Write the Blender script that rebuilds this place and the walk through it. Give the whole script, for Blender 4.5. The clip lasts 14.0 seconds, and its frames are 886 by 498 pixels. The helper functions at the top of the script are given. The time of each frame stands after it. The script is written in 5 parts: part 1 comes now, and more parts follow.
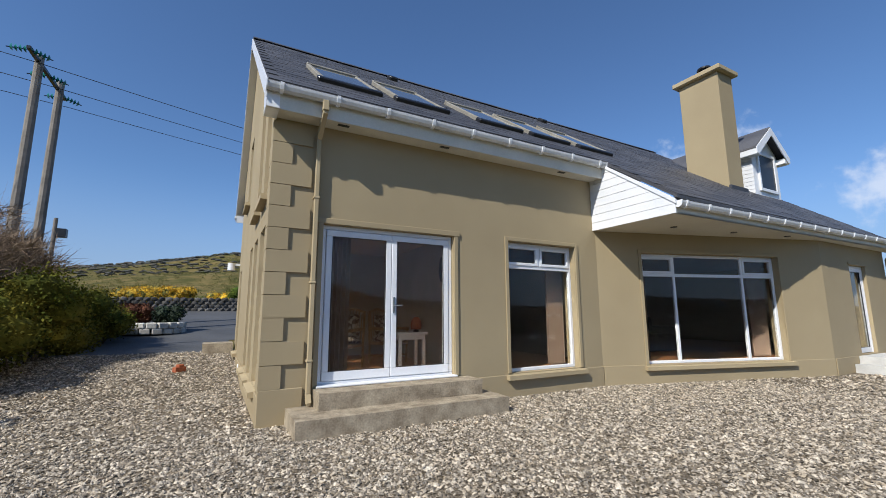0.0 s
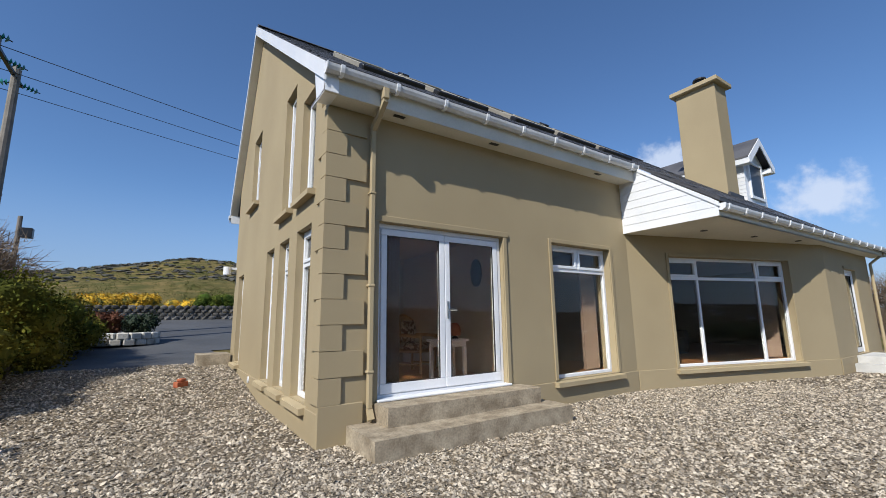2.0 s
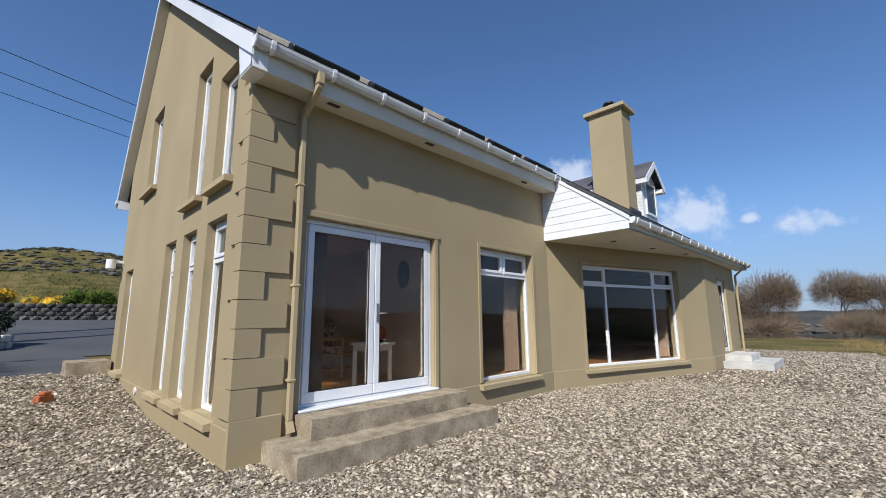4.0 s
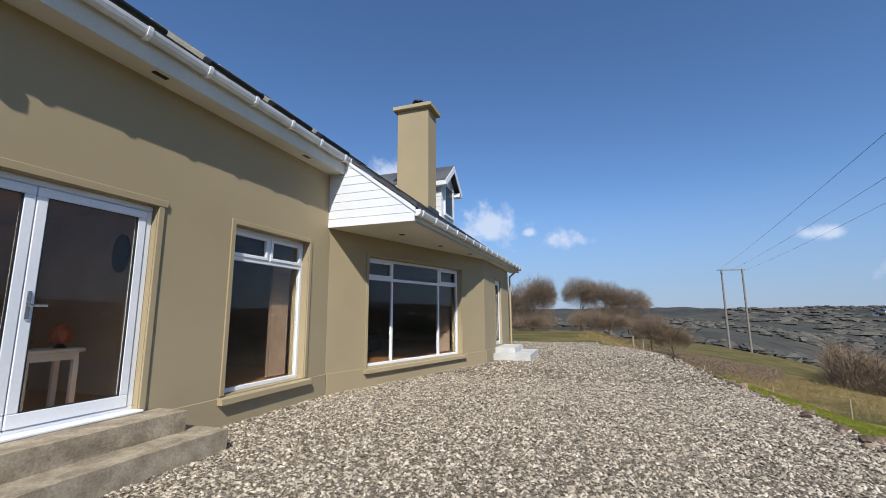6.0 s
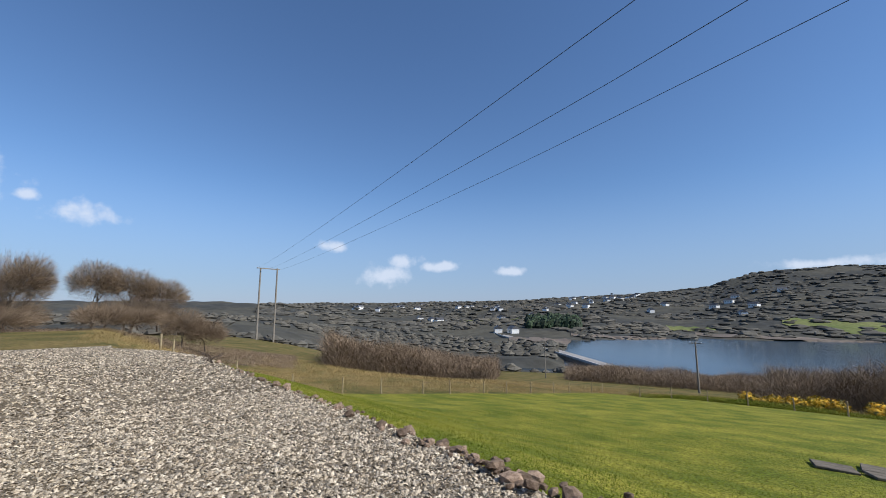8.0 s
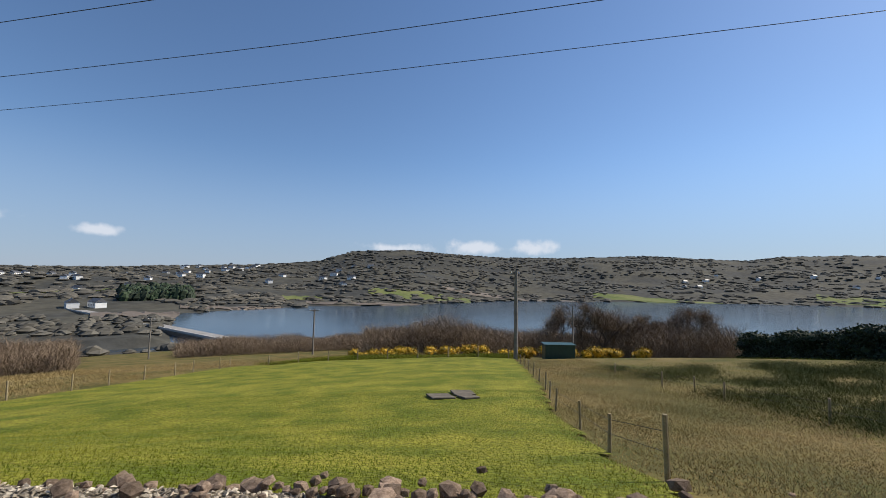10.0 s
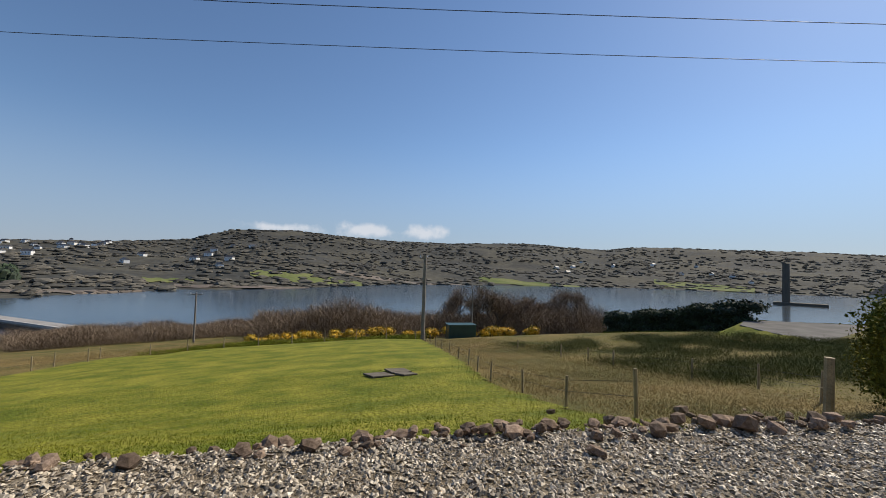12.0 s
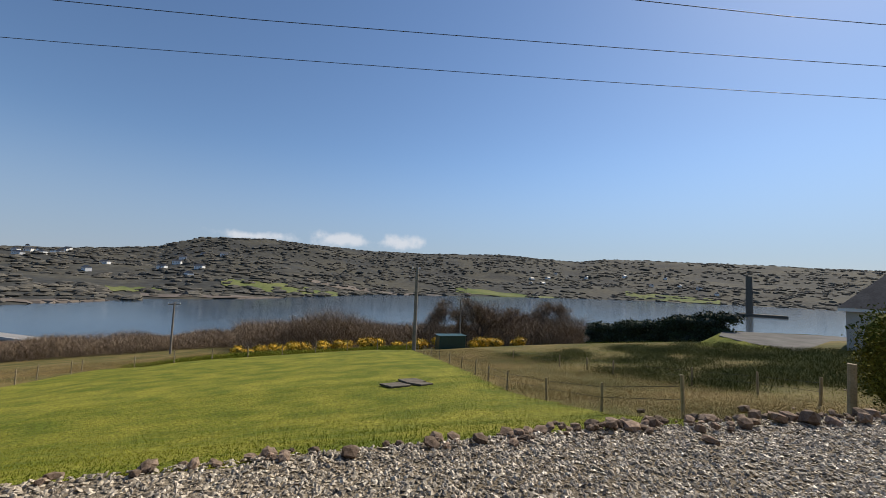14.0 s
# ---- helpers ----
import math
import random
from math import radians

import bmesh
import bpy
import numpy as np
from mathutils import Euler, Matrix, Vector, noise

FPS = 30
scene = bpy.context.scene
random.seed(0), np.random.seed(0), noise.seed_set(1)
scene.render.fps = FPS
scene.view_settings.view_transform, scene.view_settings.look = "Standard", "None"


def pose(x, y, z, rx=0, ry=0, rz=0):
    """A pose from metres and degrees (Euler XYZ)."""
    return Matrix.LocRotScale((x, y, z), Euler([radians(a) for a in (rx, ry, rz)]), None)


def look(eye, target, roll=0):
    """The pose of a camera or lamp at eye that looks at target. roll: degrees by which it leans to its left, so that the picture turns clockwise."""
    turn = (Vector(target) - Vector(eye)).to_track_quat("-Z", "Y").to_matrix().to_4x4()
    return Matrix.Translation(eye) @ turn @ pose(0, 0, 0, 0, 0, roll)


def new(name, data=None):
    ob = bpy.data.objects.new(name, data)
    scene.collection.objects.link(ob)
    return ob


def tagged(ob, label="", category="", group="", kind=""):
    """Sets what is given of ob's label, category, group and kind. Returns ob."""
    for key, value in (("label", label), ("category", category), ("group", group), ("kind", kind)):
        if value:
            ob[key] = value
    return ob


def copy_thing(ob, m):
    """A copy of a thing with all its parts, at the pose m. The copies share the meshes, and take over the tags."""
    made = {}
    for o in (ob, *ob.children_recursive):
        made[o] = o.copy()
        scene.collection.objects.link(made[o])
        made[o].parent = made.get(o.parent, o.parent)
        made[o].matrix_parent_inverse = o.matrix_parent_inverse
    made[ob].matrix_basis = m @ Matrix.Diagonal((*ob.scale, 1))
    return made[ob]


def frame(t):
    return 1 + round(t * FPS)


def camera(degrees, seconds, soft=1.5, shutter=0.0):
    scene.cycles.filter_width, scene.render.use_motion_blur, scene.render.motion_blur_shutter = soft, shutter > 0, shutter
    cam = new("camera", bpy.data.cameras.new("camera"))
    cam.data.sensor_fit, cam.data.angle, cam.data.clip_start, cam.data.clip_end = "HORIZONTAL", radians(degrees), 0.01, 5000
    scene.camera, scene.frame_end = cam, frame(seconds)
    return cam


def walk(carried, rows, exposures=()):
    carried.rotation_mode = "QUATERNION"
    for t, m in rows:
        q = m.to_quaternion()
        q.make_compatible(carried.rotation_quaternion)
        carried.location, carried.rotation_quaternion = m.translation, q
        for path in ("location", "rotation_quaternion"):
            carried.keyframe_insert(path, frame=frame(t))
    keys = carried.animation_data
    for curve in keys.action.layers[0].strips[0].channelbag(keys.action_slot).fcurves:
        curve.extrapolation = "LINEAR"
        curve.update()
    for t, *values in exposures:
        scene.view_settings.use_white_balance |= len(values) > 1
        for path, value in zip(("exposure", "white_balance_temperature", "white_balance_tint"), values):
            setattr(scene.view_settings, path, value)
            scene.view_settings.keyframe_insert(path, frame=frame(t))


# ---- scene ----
cam = camera(93.8, 14.0, soft=0.9)
PATH = [
    (0, (-0.555, -5.665, 1.35), (0.394, -3.932, 1.66), -0.2),
    (0.5, (-0.695, -5.411, 1.344), (0.29, -3.699, 1.658), -0.4),
    (1, (-0.979, -5.113, 1.357), (0.058, -3.432, 1.672), -0.7),
    (1.5, (-1.308, -4.917, 1.347), (-0.24, -3.259, 1.674), -0.7),
    (2, (-1.49, -4.672, 1.346), (-0.391, -3.035, 1.684), -0.8),
    (2.2, (-1.565, -4.566, 1.339), (-0.456, -2.938, 1.682), -0.7),
    (4.5, (-1.555, -4.393, 1.379), (-0.014, -3.163, 1.715), -0.5),
    (5, (-1.182, -4.452, 1.366), (0.489, -3.405, 1.7), -0.4),
    (5.5, (-0.863, -4.453, 1.385), (0.915, -3.595, 1.705), -0.3),
    (6, (-0.447, -4.438, 1.386), (1.42, -3.793, 1.697), -0.3),
    (6.5, (0.05, -4.421, 1.387), (1.981, -4.01, 1.701), -0.6),
    (7, (0.62, -4.396, 1.379), (2.593, -4.447, 1.707), -0.7),
    (7.5, (1.136, -4.512, 1.386), (2.975, -5.235, 1.697), -0.3),
    (8, (1.475, -4.518, 1.405), (3.017, -5.76, 1.685), 0.1),
    (8.5, (2.029, -4.628, 1.416), (3.131, -6.277, 1.672), 0.9),
    (9, (2.461, -4.665, 1.406), (3.09, -6.549, 1.647), 0.8),
    (11.5, (4.971, -4.112, 1.35), (4.69, -6.09, 1.443), 1.9),
    (12, (5.304, -3.998, 1.346), (4.855, -5.945, 1.437), 1.8),
    (12.5, (5.731, -3.889, 1.374), (5.157, -5.802, 1.489), 1.7),
    (13, (6.049, -3.801, 1.38), (5.411, -5.692, 1.513), 1.8),
    (13.5, (6.474, -3.802, 1.397), (5.816, -5.685, 1.543), 1.8),
    (14, (6.912, -3.764, 1.389), (6.355, -5.679, 1.534), 2.2),
]
walk(cam, [(t, look(eye, target, roll)) for t, eye, target, roll in PATH], [(0, 0.14, 5850, 10), (7, 0.12, 5850, 10), (9, 0.2, 6250, 10), (12, 0.08, 6700, 10), (14, 0.08, 6700, 10)])

# ---- world and sun ----
SUN_EL, SUN_AZ = radians(42), radians(-65)      # azimuth from -y, negative towards -x
TO_SUN = Vector((math.sin(SUN_AZ) * math.cos(SUN_EL), -math.cos(SUN_AZ) * math.cos(SUN_EL), math.sin(SUN_EL)))
world = bpy.data.worlds.new("sky")
scene.world = world
world.use_nodes = True
wt = world.node_tree
wt.nodes.clear()


def wnode(kind, **values):
    n = wt.nodes.new(kind)
    for k, v in values.items():
        n.inputs[k].default_value = v
    return n


sky = wt.nodes.new("ShaderNodeTexSky")
sky.sky_type, sky.sun_disc = "NISHITA", False
sky.sun_elevation, sky.sun_rotation = SUN_EL, math.atan2(TO_SUN.x, TO_SUN.y)
sky.air_density, sky.dust_density, sky.ozone_density = 1.0, 0.25, 6.0
coord = wt.nodes.new("ShaderNodeTexCoord")
sep = wt.nodes.new("ShaderNodeSeparateXYZ")
wt.links.new(coord.outputs["Generated"], sep.inputs[0])
puff = wnode("ShaderNodeTexNoise", Scale=26.0, Detail=6.0, Roughness=0.55)
wt.links.new(coord.outputs["Generated"], puff.inputs["Vector"])


def wmath(op, a, b=0.0):
    n = wt.nodes.new("ShaderNodeMath")
    n.operation = op
    for i, v in enumerate((a, b)):
        if isinstance(v, (int, float)):
            n.inputs[i].default_value = v
        else:
            wt.links.new(v, n.inputs[i])
    return n.outputs[0]


# small cumulus low over the land: direction, half width, half height
CLOUDS = [((0.985, 0.042, 0.169), 0.060, 0.026), ((0.956, 0.213, 0.205), 0.085, 0.055), ((0.975, 0.12, 0.189), 0.025, 0.012), ((0.845, 0.426, 0.315), 0.10, 0.05),
          ((0.854, -0.516, 0.075), 0.065, 0.030), ((0.907, -0.397, 0.141), 0.035, 0.016), ((0.835, -0.545, 0.112), 0.050, 0.022), ((0.771, -0.629, 0.098), 0.070, 0.014),
          ((-0.044, -0.995, 0.083), 0.09, 0.022), ((0.145, -0.986, 0.078), 0.10, 0.014), ((-0.179, -0.98, 0.083), 0.07, 0.020), ((0.668, -0.741, 0.085), 0.04, 0.012)]
total = 0.0
for c, w, h in CLOUDS:
    off = wt.nodes.new("ShaderNodeMapping")
    off.inputs["Scale"].default_value = (1 / w, 1 / w, 1 / h)
    off.inputs["Location"].default_value = (-c[0] / w, -c[1] / w, -c[2] / h)
    wt.links.new(coord.outputs["Generated"], off.inputs["Vector"])
    far = wt.nodes.new("ShaderNodeVectorMath")
    far.operation = "LENGTH"
    wt.links.new(off.outputs[0], far.inputs[0])
    total = wmath("MAXIMUM", wmath("SUBTRACT", 1.5, far.outputs["Value"]), total)
cover = wt.nodes.new("ShaderNodeMapRange")
cover.interpolation_type = "SMOOTHSTEP"
for k, v in (("From Min", 0.45), ("From Max", 1.35), ("To Max", 0.8)):
    cover.inputs[k].default_value = v
wt.links.new(wmath("MULTIPLY", wmath("ADD", total, wmath("MULTIPLY", wmath("SUBTRACT", puff.outputs["Fac"], 0.5), 2.2)), wmath("GREATER_THAN", total, 0.001)), cover.inputs["Value"])
# blue-grey haze colour mixed into the low sky, dimming its bright rim
low = wt.nodes.new("ShaderNodeMapRange")
low.interpolation_type = "SMOOTHSTEP"
for k, v in (("From Min", 0.02), ("From Max", 0.3), ("To Min", 0.7), ("To Max", 0.0)):
    low.inputs[k].default_value = v
wt.links.new(sep.outputs["Z"], low.inputs["Value"])
haze = wt.nodes.new("ShaderNodeMix")
haze.data_type = "RGBA"
wt.links.new(low.outputs[0], haze.inputs["Factor"])
wt.links.new(sky.outputs[0], haze.inputs["A"])
haze.inputs["B"].default_value = (2.5, 3.2, 4.6, 1)
blend = wt.nodes.new("ShaderNodeMix")
blend.data_type = "RGBA"
wt.links.new(cover.outputs[0], blend.inputs["Factor"])
wt.links.new(haze.outputs["Result"], blend.inputs["A"])
blend.inputs["B"].default_value = (6.2, 6.5, 7.1, 1)
glow = wnode("ShaderNodeBackground", Strength=0.109)
wt.links.new(blend.outputs["Result"], glow.inputs["Color"])
wout = wt.nodes.new("ShaderNodeOutputWorld")
wt.links.new(glow.outputs[0], wout.inputs["Surface"])

sun = new("sun", bpy.data.lights.new("sun", "SUN"))
sun.data.energy, sun.data.angle, sun.data.color = 4.9, radians(0.55), (1.0, 0.91, 0.77)
sun.matrix_world = look(TO_SUN * 50, (0, 0, 0))


# ---- materials ----
def material(name, a, b, rough=0.8, scale=3.0, fine=40.0, bump=0.2, metal=0.0, grain=0.25, spread=(0.35, 0.65), dist=0.01, vary=0.0, coat=0.0):
    """Two colours in patches, a fine grain on top, and a fine relief."""
    m = bpy.data.materials.new(name)
    m.use_nodes = True
    t = m.node_tree
    p = t.nodes["Principled BSDF"]
    tc = t.nodes.new("ShaderNodeTexCoord")
    n1, n2 = t.nodes.new("ShaderNodeTexNoise"), t.nodes.new("ShaderNodeTexNoise")
    n1.inputs["Scale"].default_value, n1.inputs["Detail"].default_value = scale, 6
    n2.inputs["Scale"].default_value, n2.inputs["Detail"].default_value = fine, 4
    for n in (n1, n2):
        t.links.new(tc.outputs["Object"], n.inputs["Vector"])
    mr = t.nodes.new("ShaderNodeMapRange")
    mr.inputs["From Min"].default_value, mr.inputs["From Max"].default_value = spread
    t.links.new(n1.outputs["Fac"], mr.inputs["Value"])
    mix = t.nodes.new("ShaderNodeMix")
    mix.data_type = "RGBA"
    mix.inputs["A"].default_value, mix.inputs["B"].default_value = (*a, 1), (*b, 1)
    t.links.new(mr.outputs[0], mix.inputs["Factor"])
    hsv = t.nodes.new("ShaderNodeHueSaturation")
    t.links.new(mix.outputs["Result"], hsv.inputs["Color"])
    val = t.nodes.new("ShaderNodeMapRange")
    val.inputs["To Min"].default_value, val.inputs["To Max"].default_value = 1 - grain, 1 + grain
    val.inputs["From Min"].default_value, val.inputs["From Max"].default_value = 0.25, 0.75
    t.links.new(n2.outputs["Fac"], val.inputs["Value"])
    last = val.outputs[0]
    if vary:
        geo, oi = t.nodes.new("ShaderNodeNewGeometry"), t.nodes.new("ShaderNodeObjectInfo")
        add, fr = t.nodes.new("ShaderNodeMath"), t.nodes.new("ShaderNodeMath")
        fr.operation = "FRACT"
        t.links.new(geo.outputs["Random Per Island"], add.inputs[0])
        t.links.new(oi.outputs["Random"], add.inputs[1])
        t.links.new(add.outputs[0], fr.inputs[0])
        vr, mul = t.nodes.new("ShaderNodeMapRange"), t.nodes.new("ShaderNodeMath")
        vr.inputs["To Min"].default_value, vr.inputs["To Max"].default_value = 1 - vary, 1 + vary
        mul.operation = "MULTIPLY"
        t.links.new(fr.outputs[0], vr.inputs["Value"])
        t.links.new(vr.outputs[0], mul.inputs[0])
        t.links.new(last, mul.inputs[1])
        last = mul.outputs[0]
    t.links.new(last, hsv.inputs["Value"])
    t.links.new(hsv.outputs[0], p.inputs["Base Color"])
    p.inputs["Roughness"].default_value, p.inputs["Metallic"].default_value = rough, metal
    p.inputs["Coat Weight"].default_value = coat
    if rough >= 0.9:
        p.inputs["Specular IOR Level"].default_value = 0.12
    if bump:
        bn = t.nodes.new("ShaderNodeBump")
        bn.inputs["Strength"].default_value, bn.inputs["Distance"].default_value = bump, dist
        t.links.new(n2.outputs["Fac"], bn.inputs["Height"])
        t.links.new(bn.outputs[0], p.inputs["Normal"])
    return m


RENDER = material("painted_render", (0.325, 0.258, 0.148), (0.365, 0.293, 0.17), 0.85, 0.6, 160, 0.25, grain=0.05, dist=0.004)
TRIM = material("painted_surround", (0.37, 0.295, 0.17), (0.41, 0.33, 0.195), 0.8, 1.5, 120, 0.15, grain=0.05)
WHITE = material("white_pvc", (0.72, 0.74, 0.76), (0.80, 0.80, 0.80), 0.3, 1.2, 30, 0.03, grain=0.03)
SOFFIT = material("soffit_board", (0.60, 0.57, 0.48), (0.67, 0.64, 0.55), 0.5, 1.5, 40, 0.05, grain=0.05)
GUTTER = material("gutter_pvc", (0.55, 0.55, 0.54), (0.68, 0.68, 0.67), 0.25, 2.0, 30, 0.05, grain=0.08)
SLATE = material("slate", (0.055, 0.055, 0.06), (0.085, 0.085, 0.09), 0.55, 0.8, 30, 0.3, grain=0.2, vary=0.3)
FARSLATE = material("weathered_blue_slate", (0.035, 0.04, 0.05), (0.06, 0.065, 0.075), 0.95, 1.5, 12, 0.4, grain=0.3)
BLACK = material("black_metal", (0.012, 0.012, 0.014), (0.02, 0.02, 0.02), 0.35, 5, 50, 0.03)
VELUX = material("roof_window_frame", (0.22, 0.20, 0.16), (0.28, 0.26, 0.21), 0.5, 4, 40, 0.05)
CONCRETE = material("concrete", (0.24, 0.195, 0.135), (0.40, 0.34, 0.245), 0.9, 5.0, 45, 0.4, grain=0.25, dist=0.006)
PALECON = material("pale_concrete", (0.46, 0.45, 0.42), (0.6, 0.59, 0.55), 0.85, 3.0, 60, 0.3, grain=0.12)
GRAVEL = material("gravel_bed", (0.14, 0.112, 0.078), (0.24, 0.20, 0.145), 0.9, 0.5, 38, 1.0, grain=0.75, dist=0.04)
PEBBLE = material("gravel_stone", (0.235, 0.19, 0.13), (0.45, 0.39, 0.30), 0.5, 8.0, 60, 0.2, grain=0.25, vary=0.7)
LAWN = material("lawn_grass", (0.10, 0.125, 0.013), (0.225, 0.215, 0.03), 0.9, 0.7, 14, 1.0, grain=0.7, dist=0.05)
MOOR = material("rough_grassland", (0.075, 0.075, 0.020), (0.18, 0.135, 0.05), 0.95, 0.25, 6, 0.8, grain=0.5, dist=0.05)
# Heath brown, cooled and greyed so the colour carries the distance haze.
FAR = material("hazed_hill_heath", (0.055, 0.056, 0.052), (0.085, 0.080, 0.062), 0.95, 0.012, 0.12, 0.5, grain=0.35, dist=2.0, spread=(0.4, 0.62))
ROCK = material("field_stone", (0.17, 0.12, 0.085), (0.29, 0.215, 0.16), 0.9, 6, 30, 0.6, grain=0.3, vary=0.45)
WALLSTONE = material("grey_wall_stone", (0.05, 0.048, 0.044), (0.15, 0.14, 0.125), 0.95, 6, 30, 0.6, grain=0.3, vary=0.5)
OLDTARMAC = material("old_tarmac", (0.10, 0.095, 0.09), (0.15, 0.145, 0.135), 0.95, 0.6, 40, 0.3, grain=0.25)
TARMAC = material("tarmac", (0.06, 0.062, 0.065), (0.085, 0.087, 0.09), 0.85, 0.5, 120, 0.5, grain=0.25)
WOODPOST = material("weathered_wood", (0.24, 0.19, 0.11), (0.36, 0.29, 0.18), 0.85, 6, 60, 0.4, grain=0.25)
POLE = material("grey_pole_wood", (0.17, 0.15, 0.125), (0.25, 0.225, 0.19), 0.85, 3, 60, 0.3)
WIRE = material("wire", (0.02, 0.02, 0.022), (0.03, 0.03, 0.03), 0.6, 5, 30, 0.0)
INSULATOR = material("green_glass_insulator", (0.02, 0.14, 0.12), (0.03, 0.2, 0.17), 0.15, 5, 30, 0.0)
BARK = material("bark", (0.075, 0.06, 0.048), (0.13, 0.105, 0.085), 0.95, 4, 40, 0.3)
TWIG = material("bare_twigs", (0.17, 0.125, 0.085), (0.26, 0.195, 0.135), 0.95, 1, 20, 0.0, vary=0.4)
LEAF = material("hedge_leaf", (0.045, 0.075, 0.012), (0.13, 0.155, 0.022), 0.95, 1.2, 20, 0.0, vary=0.5)
DARKLEAF = material("conifer_leaf", (0.010, 0.022, 0.008), (0.022, 0.042, 0.013), 0.8, 1.0, 20, 0.0, vary=0.5)
GOLDLEAF = material("golden_hedge_leaf", (0.05, 0.07, 0.010), (0.17, 0.145, 0.02), 0.95, 1.0, 20, 0.0, vary=0.4)
GORSE = material("gorse_flower", (0.60, 0.37, 0.015), (0.12, 0.12, 0.02), 0.8, 2.5, 20, 0.0, vary=0.4, spread=(0.46, 0.6))
HEATHER = material("russet_shrub", (0.12, 0.05, 0.03), (0.17, 0.08, 0.045), 0.9, 2, 20, 0.0, vary=0.4)
BLADE = material("grass_blade", (0.10, 0.135, 0.010), (0.21, 0.21, 0.026), 0.9, 0.5, 20, 0.0, vary=0.35)
DRY = material("dry_grass_blade", (0.24, 0.17, 0.065), (0.36, 0.27, 0.125), 0.9, 0.4, 20, 0.0, vary=0.4)
RUSH = material("rush_blade", (0.055, 0.07, 0.018), (0.12, 0.125, 0.04), 0.9, 0.4, 20, 0.0, vary=0.4)
OAK = material("oak_floor", (0.34, 0.14, 0.045), (0.42, 0.19, 0.065), 0.35, 3, 30, 0.05)
PINE = material("varnished_wood", (0.34, 0.16, 0.06), (0.42, 0.22, 0.09), 0.4, 4, 30, 0.05)
PLASTER = material("room_plaster", (0.42, 0.37, 0.30), (0.48, 0.43, 0.35), 0.9, 2, 60, 0.05, grain=0.04)
CURTAIN = material("curtain", (0.30, 0.21, 0.15), (0.38, 0.27, 0.19), 0.9, 5, 80, 0.1)
CANE = material("wicker", (0.36, 0.22, 0.09), (0.46, 0.30, 0.14), 0.6, 12, 70, 0.3)
FABRIC = material("cushion_fabric", (0.20, 0.14, 0.09), (0.55, 0.48, 0.36), 0.9, 14, 70, 0.2, spread=(0.45, 0.55))
BRICK = material("red_brick", (0.34, 0.10, 0.05), (0.44, 0.16, 0.08), 0.9, 12, 60, 0.4)
STONEW = material("whitish_planter_stone", (0.42, 0.40, 0.36), (0.58, 0.56, 0.5), 0.9, 4, 30, 0.5, vary=0.3)
DARKSLAB = material("weathered_slab", (0.10, 0.085, 0.068), (0.17, 0.15, 0.12), 0.9, 4, 40, 0.4)
GREENBOX = material("green_painted_metal", (0.01, 0.045, 0.035), (0.015, 0.06, 0.045), 0.4, 3, 30, 0.05)
STEEL = material("steel", (0.45, 0.43, 0.40), (0.55, 0.53, 0.5), 0.25, 5, 40, 0.02, metal=1.0)
WHITEWALL = material("white_render", (0.72, 0.72, 0.70), (0.80, 0.80, 0.78), 0.85, 0.6, 60, 0.1, grain=0.04)
GREYWALL = material("grey_render", (0.42, 0.41, 0.39), (0.48, 0.47, 0.45), 0.85, 0.6, 60, 0.1, grain=0.05)
ROAD = material("pale_road", (0.26, 0.25, 0.24), (0.32, 0.31, 0.30), 0.9, 0.2, 8, 0.1)
MEADOW = material("meadow", (0.10, 0.13, 0.04), (0.17, 0.18, 0.07), 0.95, 0.02, 0.3, 0.2, grain=0.3)
SAND = material("mud_flat", (0.11, 0.085, 0.06), (0.17, 0.135, 0.10), 0.7, 0.03, 0.4, 0.2)

GLASS = bpy.data.materials.new("window_glass")
GLASS.use_nodes = True
gp = GLASS.node_tree.nodes["Principled BSDF"]
gp.inputs["Base Color"].default_value = (0.64, 0.65, 0.64, 1)
gp.inputs["Transmission Weight"].default_value, gp.inputs["Roughness"].default_value, gp.inputs["IOR"].default_value = 1.0, 0.0, 1.36

WATER = bpy.data.materials.new("lake_water")
WATER.use_nodes = True
wm = WATER.node_tree
wp = wm.nodes["Principled BSDF"]
wp.inputs["Base Color"].default_value, wp.inputs["Roughness"].default_value = (0.03, 0.045, 0.06, 1), 0.15
wn, wb = wm.nodes.new("ShaderNodeTexNoise"), wm.nodes.new("ShaderNodeBump")
wn.inputs["Scale"].default_value = 0.25
wb.inputs["Strength"].default_value, wb.inputs["Distance"].default_value = 0.12, 0.4
wm.links.new(wm.nodes.new("ShaderNodeTexCoord").outputs["Object"], wn.inputs["Vector"])
wm.links.new(wn.outputs["Fac"], wb.inputs["Height"])
wm.links.new(wb.outputs[0], wp.inputs["Normal"])


# ---- builders ----
def thing(name, label, category, at=(0, 0, 0), group="", kind=""):
    ob = new(name)
    ob.location = at
    ob.empty_display_size = 0.2
    return tagged(ob, label, category, group, kind)


def mesh(name, bm, mat, smooth=False):
    me = bpy.data.meshes.new(name)
    bm.to_mesh(me)
    bm.free()
    me.materials.append(mat)
    if smooth:
        for f in me.polygons:
            f.use_smooth = True
    return me


def part(name, bm, mat, parent=None, label="", smooth=False):
    """One mesh object in world metres under its thing."""
    ob = new(name, mesh(name, bm, mat, smooth))
    if parent:
        ob.parent = parent
        base = Vector()
        up = parent
        while up:
            base += up.location
            up = up.parent
        ob.data.transform(Matrix.Translation(-base))
    return tagged(ob, label)


